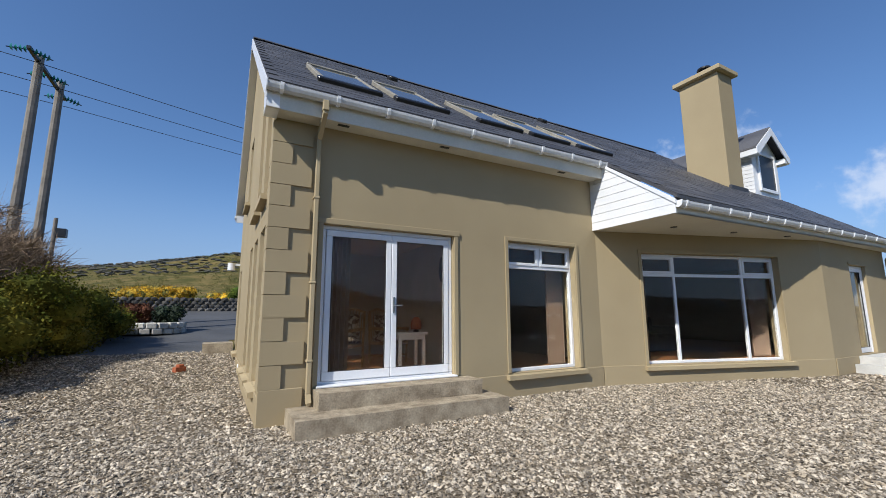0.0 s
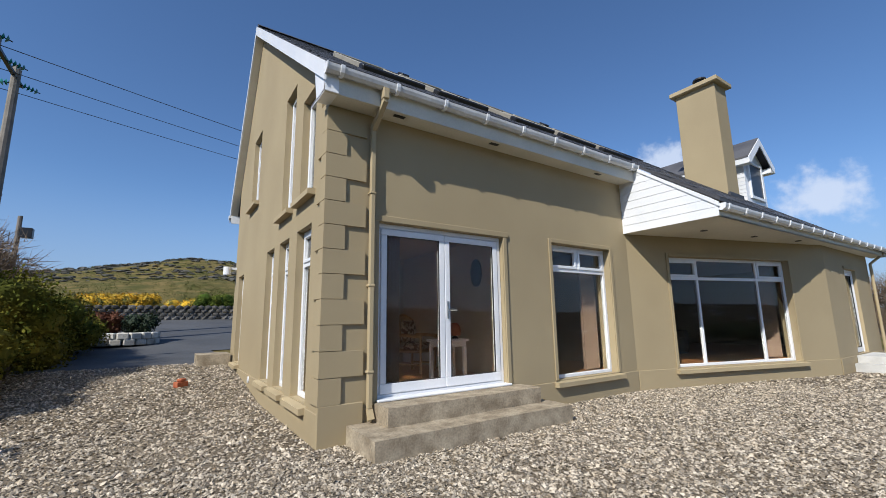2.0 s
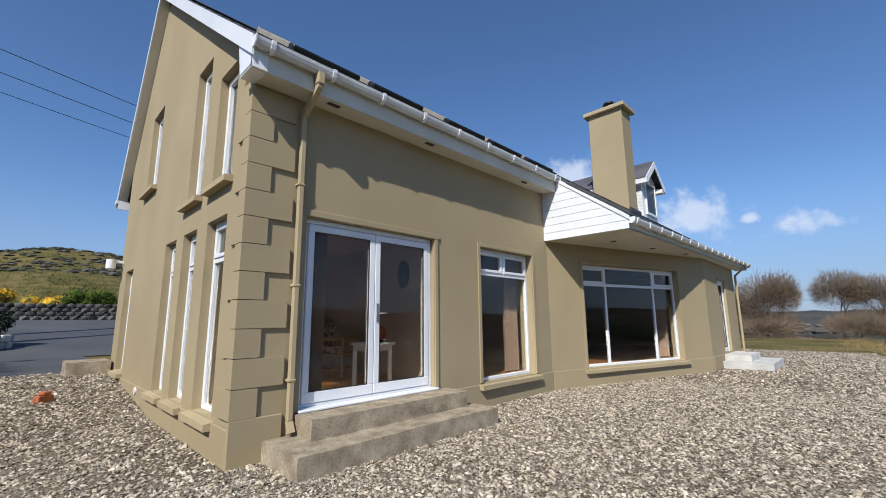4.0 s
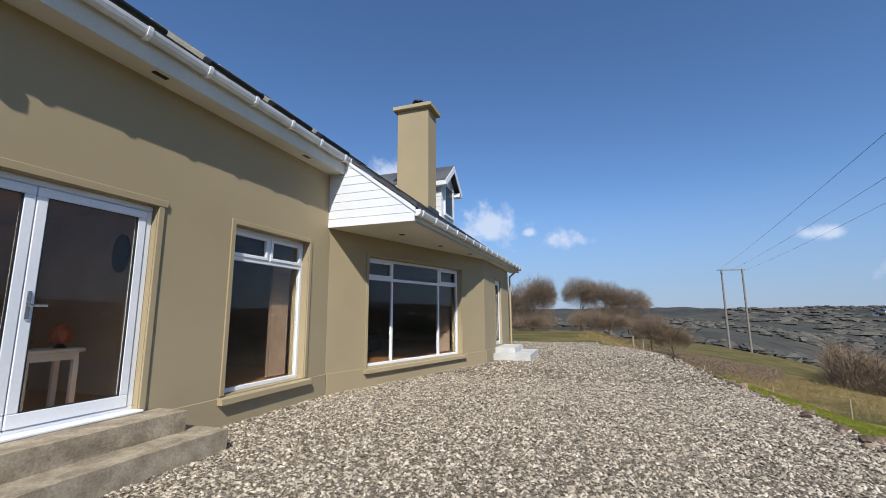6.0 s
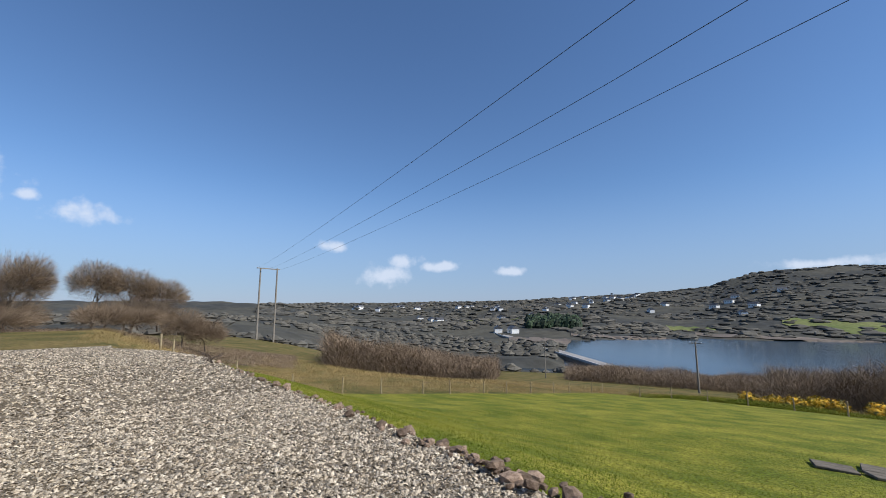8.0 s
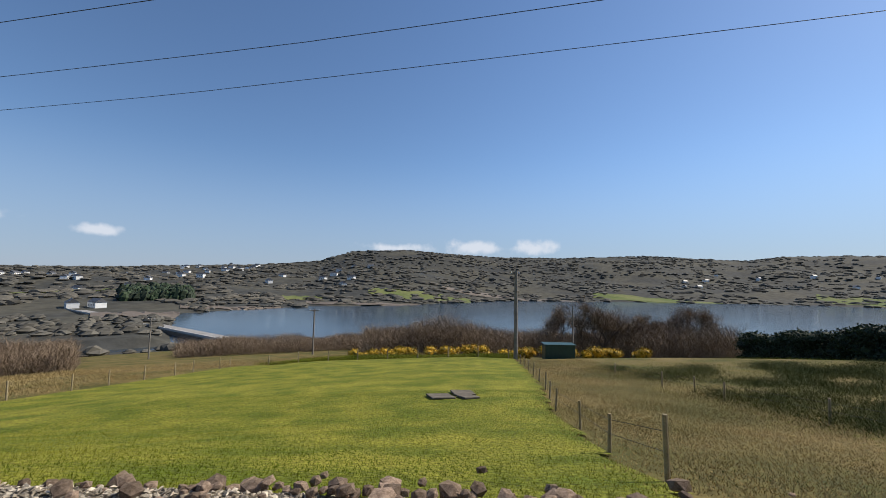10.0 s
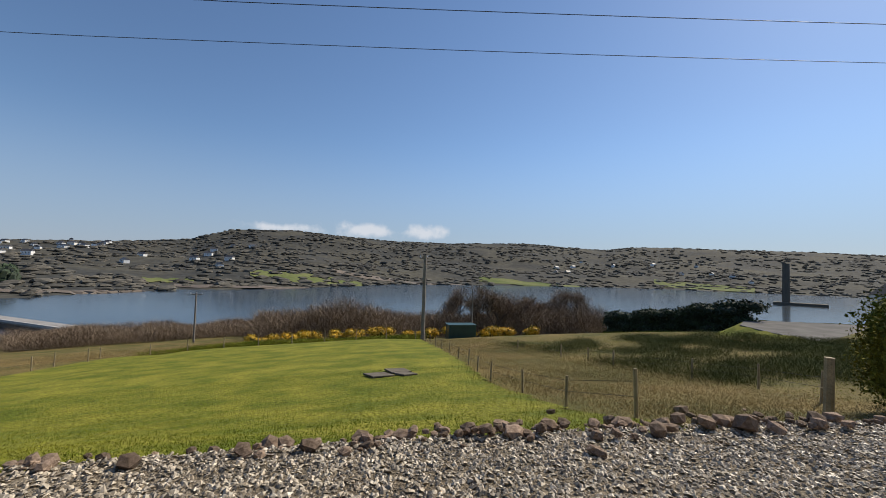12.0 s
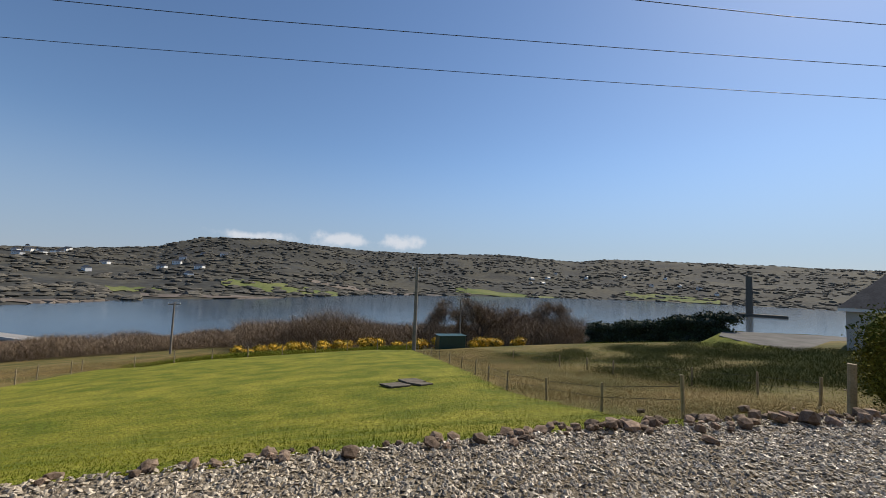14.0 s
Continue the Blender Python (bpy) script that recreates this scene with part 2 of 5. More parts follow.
def box(bm, x0, x1, y0, y1, z0, z1, bevel=0.0, m=None):
    vs = bmesh.ops.create_cube(bm, size=1.0)["verts"]
    for v in vs:
        v.co = Vector((x0 + (v.co.x + 0.5) * (x1 - x0), y0 + (v.co.y + 0.5) * (y1 - y0), z0 + (v.co.z + 0.5) * (z1 - z0)))
    if bevel:
        es = list({e for v in vs for e in v.link_edges})
        vs = list({v for f in bmesh.ops.bevel(bm, geom=es, offset=bevel, segments=1, affect="EDGES")["faces"] for v in f.verts} | {v for v in vs if v.is_valid})
    if m is not None:
        bmesh.ops.transform(bm, matrix=m, verts=vs)
    return bm


def cube(x0, x1, y0, y1, z0, z1, bevel=0.0, m=None):
    return box(bmesh.new(), x0, x1, y0, y1, z0, z1, bevel, m)


def tube(bm, a, b, r0, r1=None, n=8):
    a, b = Vector(a), Vector(b)
    d = b - a
    m = Matrix.Translation((a + b) / 2) @ d.to_track_quat("Z", "Y").to_matrix().to_4x4()
    bmesh.ops.create_cone(bm, cap_ends=True, segments=n, radius1=r0, radius2=r0 if r1 is None else r1, depth=d.length, matrix=m)
    return bm


def prism(bm, ring, push):
    """A closed solid: the ring of points swept by push."""
    push = Vector(push)
    a = [bm.verts.new(p) for p in ring]
    b = [bm.verts.new(Vector(p) + push) for p in ring]
    bm.faces.new(a)
    bm.faces.new(b[::-1])
    for i in range(len(a)):
        j = (i + 1) % len(a)
        bm.faces.new((a[j], a[i], b[i], b[j]))
    bmesh.ops.recalc_face_normals(bm, faces=bm.faces)
    return bm


def raw(name, verts, faces, mat, parent=None, label="", smooth=False):
    me = bpy.data.meshes.new(name)
    me.from_pydata(verts, [], faces)
    me.materials.append(mat)
    if smooth:
        me.polygons.foreach_set("use_smooth", [True] * len(me.polygons))
    ob = new(name, me)
    ob.parent = parent
    return tagged(ob, label)


def wall(origin, along, length, height, thick, holes):
    """A wall with rectangular openings: origin at its outer foot, along is its unit direction; the body lies to its left."""
    bm = bmesh.new()
    us = sorted({0, length, *[h[0] for h in holes], *[h[1] for h in holes]})
    zs = sorted({0, height, *[h[2] for h in holes], *[h[3] for h in holes]})
    al = Vector((along[0], along[1], 0))
    m = Matrix.Translation(origin) @ Matrix(((al.x, -al.y, 0, 0), (al.y, al.x, 0, 0), (0, 0, 1, 0), (0, 0, 0, 1)))
    ua = {(i, k): [bm.verts.new(m @ Vector((u, y, z))) for y in (0, thick)] for i, u in enumerate(us) for k, z in enumerate(zs)}

    def solid(i, k):
        if not (0 <= i < len(us) - 1 and 0 <= k < len(zs) - 1):
            return False
        uc, zc = (us[i] + us[i + 1]) / 2, (zs[k] + zs[k + 1]) / 2
        return not any(h[0] < uc < h[1] and h[2] < zc < h[3] for h in holes)

    for i in range(len(us) - 1):
        for k in range(len(zs) - 1):
            if not solid(i, k):
                continue
            p, q, r, s = ua[i, k], ua[i + 1, k], ua[i + 1, k + 1], ua[i, k + 1]
            bm.faces.new((p[0], q[0], r[0], s[0]))
            bm.faces.new((s[1], r[1], q[1], p[1]))
            if not solid(i - 1, k):
                bm.faces.new((p[0], s[0], s[1], p[1]))
            if not solid(i + 1, k):
                bm.faces.new((q[1], r[1], r[0], q[0]))
            if not solid(i, k - 1):
                bm.faces.new((p[1], q[1], q[0], p[0]))
            if not solid(i, k + 1):
                bm.faces.new((s[0], r[0], r[1], s[1]))
    bmesh.ops.recalc_face_normals(bm, faces=bm.faces)
    return bm, m


def smooth01(v):
    v = min(1, max(0, v))
    return v * v * (3 - 2 * v)


def lerp_table(table, v):
    for (a, p), (b, q) in zip(table, table[1:]):
        if v <= b:
            return p + (q - p) * max(0, (v - a) / (b - a))
    return table[-1][1]


# ---- ground ----
LAKE_Z = -24.0
EDGE = [(-12, -6.4), (-4, -6.6), (0.0, -7.0), (2, -7.2), (5, -7.3), (7, -7.25), (9, -7.1), (12.5, -6.95), (15.5, -6.8), (18, -6.1), (20, -4.8)]
SKYLINE = [(-180, 0.125), (-172, 0.105), (-164, 0.085), (-120, 0.05), (-75, 0.035), (-60, 0.043), (-52, 0.05), (-38, 0.057), (-34, 0.05), (-24, 0.062), (-14, 0.058), (-6, 0.058), (0, 0.064),
           (7, 0.072), (14, 0.064), (18.5, 0.04), (26, 0.03), (34, 0.021), (45, 0.015), (58, 0.01), (80, 0.006), (100, 0.01), (130, 0.08), (165, 0.09), (176, 0.12), (180, 0.125)]
FALL = [(0, 0), (0.5, -0.25), (4, -1.2), (8, -2.0), (12, -2.55), (36, -5.4), (80, -11.8)]      # lawn height by distance from the yard edge
BEHIND = [(-99, 0), (3, 0), (7.2, 0.42), (12, 0.45), (30, 2.25), (99, 2.25)]
SHORE = [(-180, 900), (-60, 900), (-40, 820), (-20, 660), (-8, 600), (4, 460), (12, 420), (22, 400), (30, 360), (36, 330), (180, 330)]


def edge_y(x):
    return lerp_table(EDGE, x)


def polar(x, y):
    dx, dy = x - 4, -(y + 5)
    return math.hypot(dx, dy), math.degrees(math.atan2(dx, dy))


def near_z(x, y):
    back = lerp_table(BEHIND, y) if x < 1 else 0.1 * max(0, min(y, 30) - 7.5)
    out = max(0, edge_y(x) - y)
    east = max(0, x - 21.5)
    z = back + lerp_table(FALL, min(out, 80)) - 0.045 * max(0, x - 2) * smooth01(out / 9) - 0.015 * east * (1 - smooth01(out / 9))
    west = max(0, -x - 4) * smooth01(out / 3)
    return z + 0.05 * min(west, 30)


def ground_z(x, y):
    r, a = polar(x, y)
    zn = near_z(x, y)
    if r < 42:
        return zn
    dx, dy = (x - 4) / r, (y + 5) / r
    z0 = near_z(4 + dx * 42, -5 + dy * 42)
    back = smooth01((abs(a) - 95) / 40)
    rs = lerp_table(SHORE, a)
    top = lerp_table(SKYLINE, a)
    bumps = noise.fractal(Vector((x * 0.004, y * 0.004, 0)), 0.8, 2.1, 5)
    # towards the lake; the east side stays higher
    shelf = 17 * smooth01((a - 50) / 32)
    if r < 190:
        zf = z0 + (LAKE_Z - 1.5 + shelf - z0) * ((r - 42) / 148) ** 0.9
    elif r < rs:
        zf = LAKE_Z - 2.0 + shelf + (4 + bumps * 3) * smooth01((a - 32) / 6) * (1 - smooth01((r - 330) / 20))
    else:
        f = (r - rs) / 1000
        crest = top * (rs + 1000) * 1.0
        ramp = 0.16 * smooth01(f / 0.2) + 0.84 * smooth01((f - 0.1) / 0.9)
        zf = LAKE_Z + 0.5 + shelf * 1.1 * (1 - smooth01(f)) + (crest - LAKE_Z) * ramp * (1 - 0.6 * smooth01((f - 1) / 1.2)) + bumps * 12 * smooth01(f / 0.4) * (1 - 0.7 * smooth01((f - 0.6) / 0.3))
    # behind the house
    f = (r - 42) / 150
    zb = z0 + (top * 190 - z0) * smooth01(f) + bumps * 5 * smooth01(f / 0.6) - max(0, r - 260) * 0.03
    return zf + (zb - zf) * back


def sheet(name, mat, xs, ys, inside, lift, label, category):
    """A ground surface on a grid, kept where inside holds."""
    ids, verts, faces = {}, [], []

    def vid(i, j):
        if (i, j) not in ids:
            ids[i, j] = len(verts)
            verts.append((xs[i], ys[j], ground_z(xs[i], ys[j]) + lift))
        return ids[i, j]

    for i in range(len(xs) - 1):
        for j in range(len(ys) - 1):
            if inside((xs[i] + xs[i + 1]) / 2, (ys[j] + ys[j + 1]) / 2):
                faces.append((vid(i, j), vid(i + 1, j), vid(i + 1, j + 1), vid(i, j + 1)))
    return tagged(raw(name, verts, faces, mat, smooth=True), label, category, kind="structure")


def span(a, b, n):
    return [a + (b - a) * i / n for i in range(n + 1)]


NA = 360
radii = [0.01] + [1.5 * 1.045 ** i for i in range(1, 165)]
gv, gf = [], []
for r in radii:
    for i in range(NA):
        a = 2 * math.pi * i / NA
        x, y = 4 + r * math.sin(a), -5 - r * math.cos(a)
        gv.append((x, y, ground_z(x, y) - 0.06))
for k in range(len(radii) - 1):
    for i in range(NA):
        j = (i + 1) % NA
        gf.append((k * NA + i, k * NA + j, (k + 1) * NA + j, (k + 1) * NA + i))
ground = tagged(raw("ground", gv, gf, MOOR, smooth=True), "rough brown grassland falling to a lake, with heath hills beyond", "ground", kind="structure")
ground.data.materials.append(FAR)
ring = [0] * len(gf)
for k in range(len(radii) - 1):
    if radii[k] > 150:
        ring[k * NA:(k + 1) * NA] = [1] * NA
ground.data.polygons.foreach_set("material_index", ring)


FENCE_W = [(-43, -1.9), (-30, -1.0), (-22.2, -0.24), (-17.2, 0.51), (-14.4, 0.6), (-11.5, 1.0), (-9.2, 1.2), (-7, 1.4)]


def lawn_x(y):
    return lerp_table(FENCE_W, y) + 0.12


def in_gravel(x, y):
    return y > edge_y(x) and x < 21.2 and -9 < x and (y < 7.1 or x > 16)


gravel = sheet("gravel_yard", GRAVEL, span(-9, 21.5, 122), span(-7.6, 9, 66), in_gravel, 0.0, "pale loose gravel yard round the house", "gravel")
lawn = sheet("lawn", LAWN, span(-2.5, 24, 106), span(-43, -6.6, 146), lambda x, y: y < edge_y(x) and x > lawn_x(y) and x < 23.5 + 0.02 * (y + 20), -0.02, "mown green lawn sloping down to a fence", "lawn")
tarmac = sheet("driveway", TARMAC, span(-9, 30, 39), span(7, 28, 42), lambda x, y: x < 0.4 or (y > 12 and x < 10), -0.02, "dark grey tarmac driveway", "driveway")
wbm = bmesh.new()
bmesh.ops.create_circle(wbm, cap_ends=True, segments=64, radius=1500, matrix=Matrix.Translation((-100, -900, LAKE_Z)))
tagged(part("lake", wbm, WATER), "calm blue lake under low hills", "lake", kind="structure")


# ---- the house ----
SLOPE = 0.735


def roof_z(y):
    return 4.38 + SLOPE * (y + 0.25)


GB = 7.2                                          # rear wall line
GE = GB + 0.5                                     # rear eave
BACK = (SLOPE * (5.15 + 0.42)) / (GE - 5.15)
eL, eR = -0.38, 5.95
house = thing("house", "beige rendered house with a dark slate roof", "house")
RIDGE_Y = 5.15
ALB = Vector((5.39, -1.61, 0)).normalized()       # the angled bay wall
B0, C0, C1 = Vector((6.0, 0, 0)), Vector((11.39, -1.61, 0)), 15.25

FRONT = [(0.68, 2.74, 0.42, 2.58), (3.82, 5.4, 0.38, 2.6)]
GABLE = [(0.55, 1.25, 0.38, 2.6), (1.68, 2.3, 0.38, 2.6), (2.68, 3.3, 0.38, 2.6), (5.8, 6.55, 0.45, 2.45), (0.55, 1.2, 3.05, 4.55), (1.65, 2.3, 3.05, 5.1), (4.55, 5.4, 3.9, 5.5)]
BAY = [(1.0, 4.4, 0.36, 2.56)]
EAST = [(1.5, 2.5, 0.38, 2.5)]
part("wall", wall((0, 0, 0), (1, 0), 6.0, 4.05, 0.3, FRONT)[0], RENDER, house)
part("wall", wall(B0, ALB, 5.625, 3.14, 0.3, BAY)[0], RENDER, house)
part("wall", wall(C0, (1, 0), C1 - C0.x, 3.14, 0.3, EAST)[0], RENDER, house)
part("wall", wall((C1, -1.3, 0), (0, 1), GB + 1.3, 2.95, 0.3, [])[0], RENDER, house)
part("wall", wall((C1 - 0.3, GB, 0), (-1, 0), C1 - 0.6, 4.05, 0.3, [])[0], RENDER, house)
# gable wall, body to the inside, with a raked head above the eaves
gb, gm = wall((0, GB, 0), (0, -1), GB - 0.3, 8.0, 0.3, [(GB - b, GB - a, z0, z1) for a, b, z0, z1 in GABLE])
for s in (1, -1):
    nrm = Vector((0, -SLOPE if s == 1 else BACK, 1))
    foot = Vector((0, -0.25, roof_z(-0.25) - 0.22)) if s == 1 else Vector((0, GE, roof_z(eL) - 0.22))
    bmesh.ops.bisect_plane(gb, geom=gb.verts[:] + gb.edges[:] + gb.faces[:], plane_co=foot, plane_no=nrm, clear_outer=True)
part("wall", gb, RENDER, house)


def quad_slab(bm, a, b, c, d, t):
    return prism(bm, [a, b, c, d], (0, 0, -t))


rb = bmesh.new()
RE = C1 + 0.65
front_edge = [(-0.16, eL, roof_z(eL)), (eR, eL, roof_z(eL)), (eR, -1.75, roof_z(-1.75)), (RE, -2.0, roof_z(-2.0)), (RE, RIDGE_Y, roof_z(RIDGE_Y)), (-0.16, RIDGE_Y, roof_z(RIDGE_Y))]
prism(rb, front_edge, (0, 0, -0.06))
quad_slab(rb, (-0.16, RIDGE_Y, roof_z(RIDGE_Y)), (RE, RIDGE_Y, roof_z(RIDGE_Y)), (RE, GE, roof_z(eL)), (-0.16, GE, roof_z(eL)), 0.06)
roof = part("roof", rb, SLATE, house, "dark slate roof")

# eaves, fascia, gutters
def gutter(parent, a, b, first, step):
    """A half-round gutter from a to b with brackets."""
    a, b = Vector(a), Vector(b)
    d = (b - a).normalized()
    out = Vector((d.y, -d.x, 0))
    bm = bmesh.new()
    prof = [(0.0, 0.0), (0.0, -0.05), (0.025, -0.085), (0.07, -0.095), (0.105, -0.07), (0.12, -0.03), (0.125, 0.005), (0.112, 0.005), (0.108, -0.03), (0.095, -0.06), (0.068, -0.082), (0.03, -0.075), (0.012, -0.05), (0.012, 0.0)]
    prism(bm, [a + out * u + Vector((0, 0, w)) for u, w in prof], b - a)
    g = part("gutter", bm, GUTTER, parent, "pale plastic half-round gutter")
    at = first
    while at < (b - a).length:
        bb = bmesh.new()
        ring = [(0.0, 0.012), (-0.0, -0.06), (0.02, -0.1), (0.07, -0.108), (0.118, -0.078), (0.134, -0.03), (0.138, 0.012)]
        prism(bb, [a + d * at + out * u + Vector((0, 0, w)) for u, w in ring], d * 0.045)
        part("gutter_bracket", bb, WHITE, g)
        at += step
    for end in (a - d * 0.012, b):
        eb = bmesh.new()
        prism(eb, [end + out * u + Vector((0, 0, w)) for u, w in ((0, 0.01), (0, -0.06), (0.03, -0.1), (0.07, -0.104), (0.12, -0.07), (0.134, 0.01))], d * 0.012)
        part("end_cap", eb, WHITE, g)


part("soffit", cube(-0.16, 5.94, -0.29, -0.002, 3.97, 3.99), SOFFIT, house)
part("fascia", cube(-0.16, 5.94, -0.318, -0.292, 3.95, 4.24), SOFFIT, house, "beige fascia board")
gutter(house, (-0.17, -0.32, 4.24), (5.94, -0.32, 4.24), 0.15, 0.72)
for x in (0.78, 2.4, 4.9):
    part("soffit_vent", cube(x, x + 0.16, -0.22, -0.16, 3.962, 3.968), BLACK, house)
# boxed end of the eave
part("eave_box", prism(bmesh.new(), [(-0.16, -0.33, 3.955), (-0.16, 0.0, 3.955), (-0.16, 0.12, 4.42), (-0.16, -0.33, 4.22)], (0.158, 0, 0)), WHITE, house)
part("bargeboard", prism(bmesh.new(), [(-0.185, -0.36, roof_z(-0.36) - 0.01), (-0.185, RIDGE_Y, roof_z(RIDGE_Y) - 0.01), (-0.185, RIDGE_Y, roof_z(RIDGE_Y) - 0.24), (-0.185, -0.36, roof_z(-0.36) - 0.24)], (0.024, 0, 0)), WHITE, house, "white bargeboard")
part("bargeboard", prism(bmesh.new(), [(-0.185, GE, roof_z(eL) - 0.01), (-0.185, RIDGE_Y, roof_z(RIDGE_Y) - 0.01), (-0.185, RIDGE_Y, roof_z(RIDGE_Y) - 0.24), (-0.185, GE, roof_z(eL) - 0.24)], (0.024, 0, 0)), WHITE, house, "white bargeboard")
part("verge_soffit", prism(bmesh.new(), [(-0.16, GE - 0.05, roof_z(eL) - 0.2), (-0.16, RIDGE_Y, roof_z(RIDGE_Y) - 0.2), (-0.16, RIDGE_Y, roof_z(RIDGE_Y) - 0.23), (-0.16, GE - 0.05, roof_z(eL) - 0.23)], (0.158, 0, 0)), SOFFIT, house)
part("verge_soffit", prism(bmesh.new(), [(-0.16, 0.15, roof_z(0.15) - 0.2), (-0.16, RIDGE_Y, roof_z(RIDGE_Y) - 0.2), (-0.16, RIDGE_Y, roof_z(RIDGE_Y) - 0.23), (-0.16, 0.15, roof_z(0.15) - 0.23)], (0.158, 0, 0)), SOFFIT, house)
part("fascia", cube(-0.16, 5, GE - 0.15, GE - 0.12, 4.0, 4.2), WHITE, house)
gutter(house, (5, GE - 0.11, 4.2), (-0.2, GE - 0.11, 4.2), 0.3, 1.0)

# canopy over the bay window
CAN = 2.97
part("soffit", prism(bmesh.new(), [(5.96, 0, CAN), (5.96, -1.7, CAN), (RE - 0.05, -1.95, CAN), (RE - 0.05, -1.62, CAN), (11.39, -1.62, CAN), (6.02, -0.012, CAN)], (0, 0, 0.03)), SOFFIT, house, "cream canopy soffit")
for x, y in ((7.0, -1.0), (8.6, -1.25), (10.1, -1.55)):
    db = bmesh.new()
    tube(db, (x, y, CAN - 0.012), (x, y, CAN + 0.002), 0.06, n=16)
    part("downlight", db, BLACK, house, "small dark recessed downlight")
part("fascia", prism(bmesh.new(), [(5.96, -1.7, CAN), (RE - 0.05, -1.95, CAN), (RE - 0.05, -1.93, CAN), (5.96, -1.68, CAN)], (0, 0, 0.2)), SOFFIT, house)
gutter(house, (5.96, -1.702, 3.16), (RE, -1.952, 3.16), 0.12, 0.62)
for i in range(8):
    z0, z1 = CAN + i * 0.155, CAN + i * 0.155 + 0.153
    y0, y1 = (z0 - 4.30) / SLOPE - 0.25, (z1 - 4.30) / SLOPE - 0.25
    if y1 > -0.03:
        break
    y0 = max(y0, -1.72)
    part("cladding_board", prism(bmesh.new(), [(5.93, y0, z0), (5.93, 0.0, z0), (5.936, 0.0, z1), (5.936, max(y1, -1.72), z1)], (0.02, 0, 0)), WHITE, house, "white cladding board")
part("cladding_trim", prism(bmesh.new(), [(5.915, -1.74, 3.2), (5.915, 0, 4.49), (5.915, 0, 4.43), (5.915, -1.74, 3.12)], (0.03, 0, 0)), WHITE, house)

# downpipe at the front corner
pb = bmesh.new()
box(pb, 0.52, 0.6, -0.44, -0.34, 4.02, 4.16, 0.008)
prism(pb, [(0.53, -0.42, 4.06), (0.53, -0.42, 3.98), (0.53, -0.1, 3.74), (0.53, -0.03, 3.74), (0.53, -0.03, 3.8)], (0.06, 0, 0))
box(pb, 0.53, 0.59, -0.09, -0.03, 0.36, 3.76, 0.008)
prism(pb, [(0.53, -0.09, 0.36), (0.53, -0.03, 0.36), (0.53, -0.08, 0.24), (0.53, -0.15, 0.26)], (0.06, 0, 0))
pipe = part("downpipe", pb, TRIM, house, "beige painted downpipe")
for z in (0.75, 1.75, 2.9):
    part("pipe_clip", cube(0.518, 0.602, -0.096, -0.002, z, z + 0.03, 0.006), TRIM, pipe)
pb = bmesh.new()
tube(pb, (C1 + 0.2, -1.97, 3.06), (C1 - 0.1, -1.7, 2.75), 0.035)
tube(pb, (C1 - 0.1, -1.7, 2.75), (C1 - 0.1, -1.7, 0.1), 0.035)
part("downpipe", pb, TRIM, house, "beige downpipe at the far corner")

# plinth, quoins
for a, b in ((0.56, 0.66), (2.96, 6.0)):
    part("plinth", cube(a, b, -0.02, -0.001, 0, 0.36, 0.006), RENDER, house)
part("plinth", cube(-0.03, 0.5, -0.03, -0.001, 0, 0.44, 0.008), RENDER, house)
part("plinth", cube(-0.03, -0.001, 0.001, GB, 0, 0.36, 0.008), RENDER, house)
pm = Matrix.Translation(B0) @ Matrix(((ALB.x, -ALB.y, 0, 0), (ALB.y, ALB.x, 0, 0), (0, 0, 1, 0), (0, 0, 0, 1)))
part("plinth", cube(0.02, 5.6, -0.02, -0.001, 0, 0.36, 0.006, pm), RENDER, house)
part("plinth", cube(11.42, C1, -1.63, -1.611, 0, 0.36, 0.006), RENDER, house)
N = 12
for i in range(N):
    z0 = 0.44 + i * (3.93 - 0.44) / N
    z1 = z0 + (3.93 - 0.44) / N - 0.008
    fw, gw = (0.23, 0.3) if i % 2 == 0 else (0.49, 0.16)
    part("quoin_block", prism(bmesh.new(), [(-0.028, -0.028, z0), (fw, -0.028, z0), (fw, -0.001, z0), (-0.001, -0.001, z0), (-0.001, gw, z0), (-0.028, gw, z0)], (0, 0, z1 - z0)), RENDER, house)


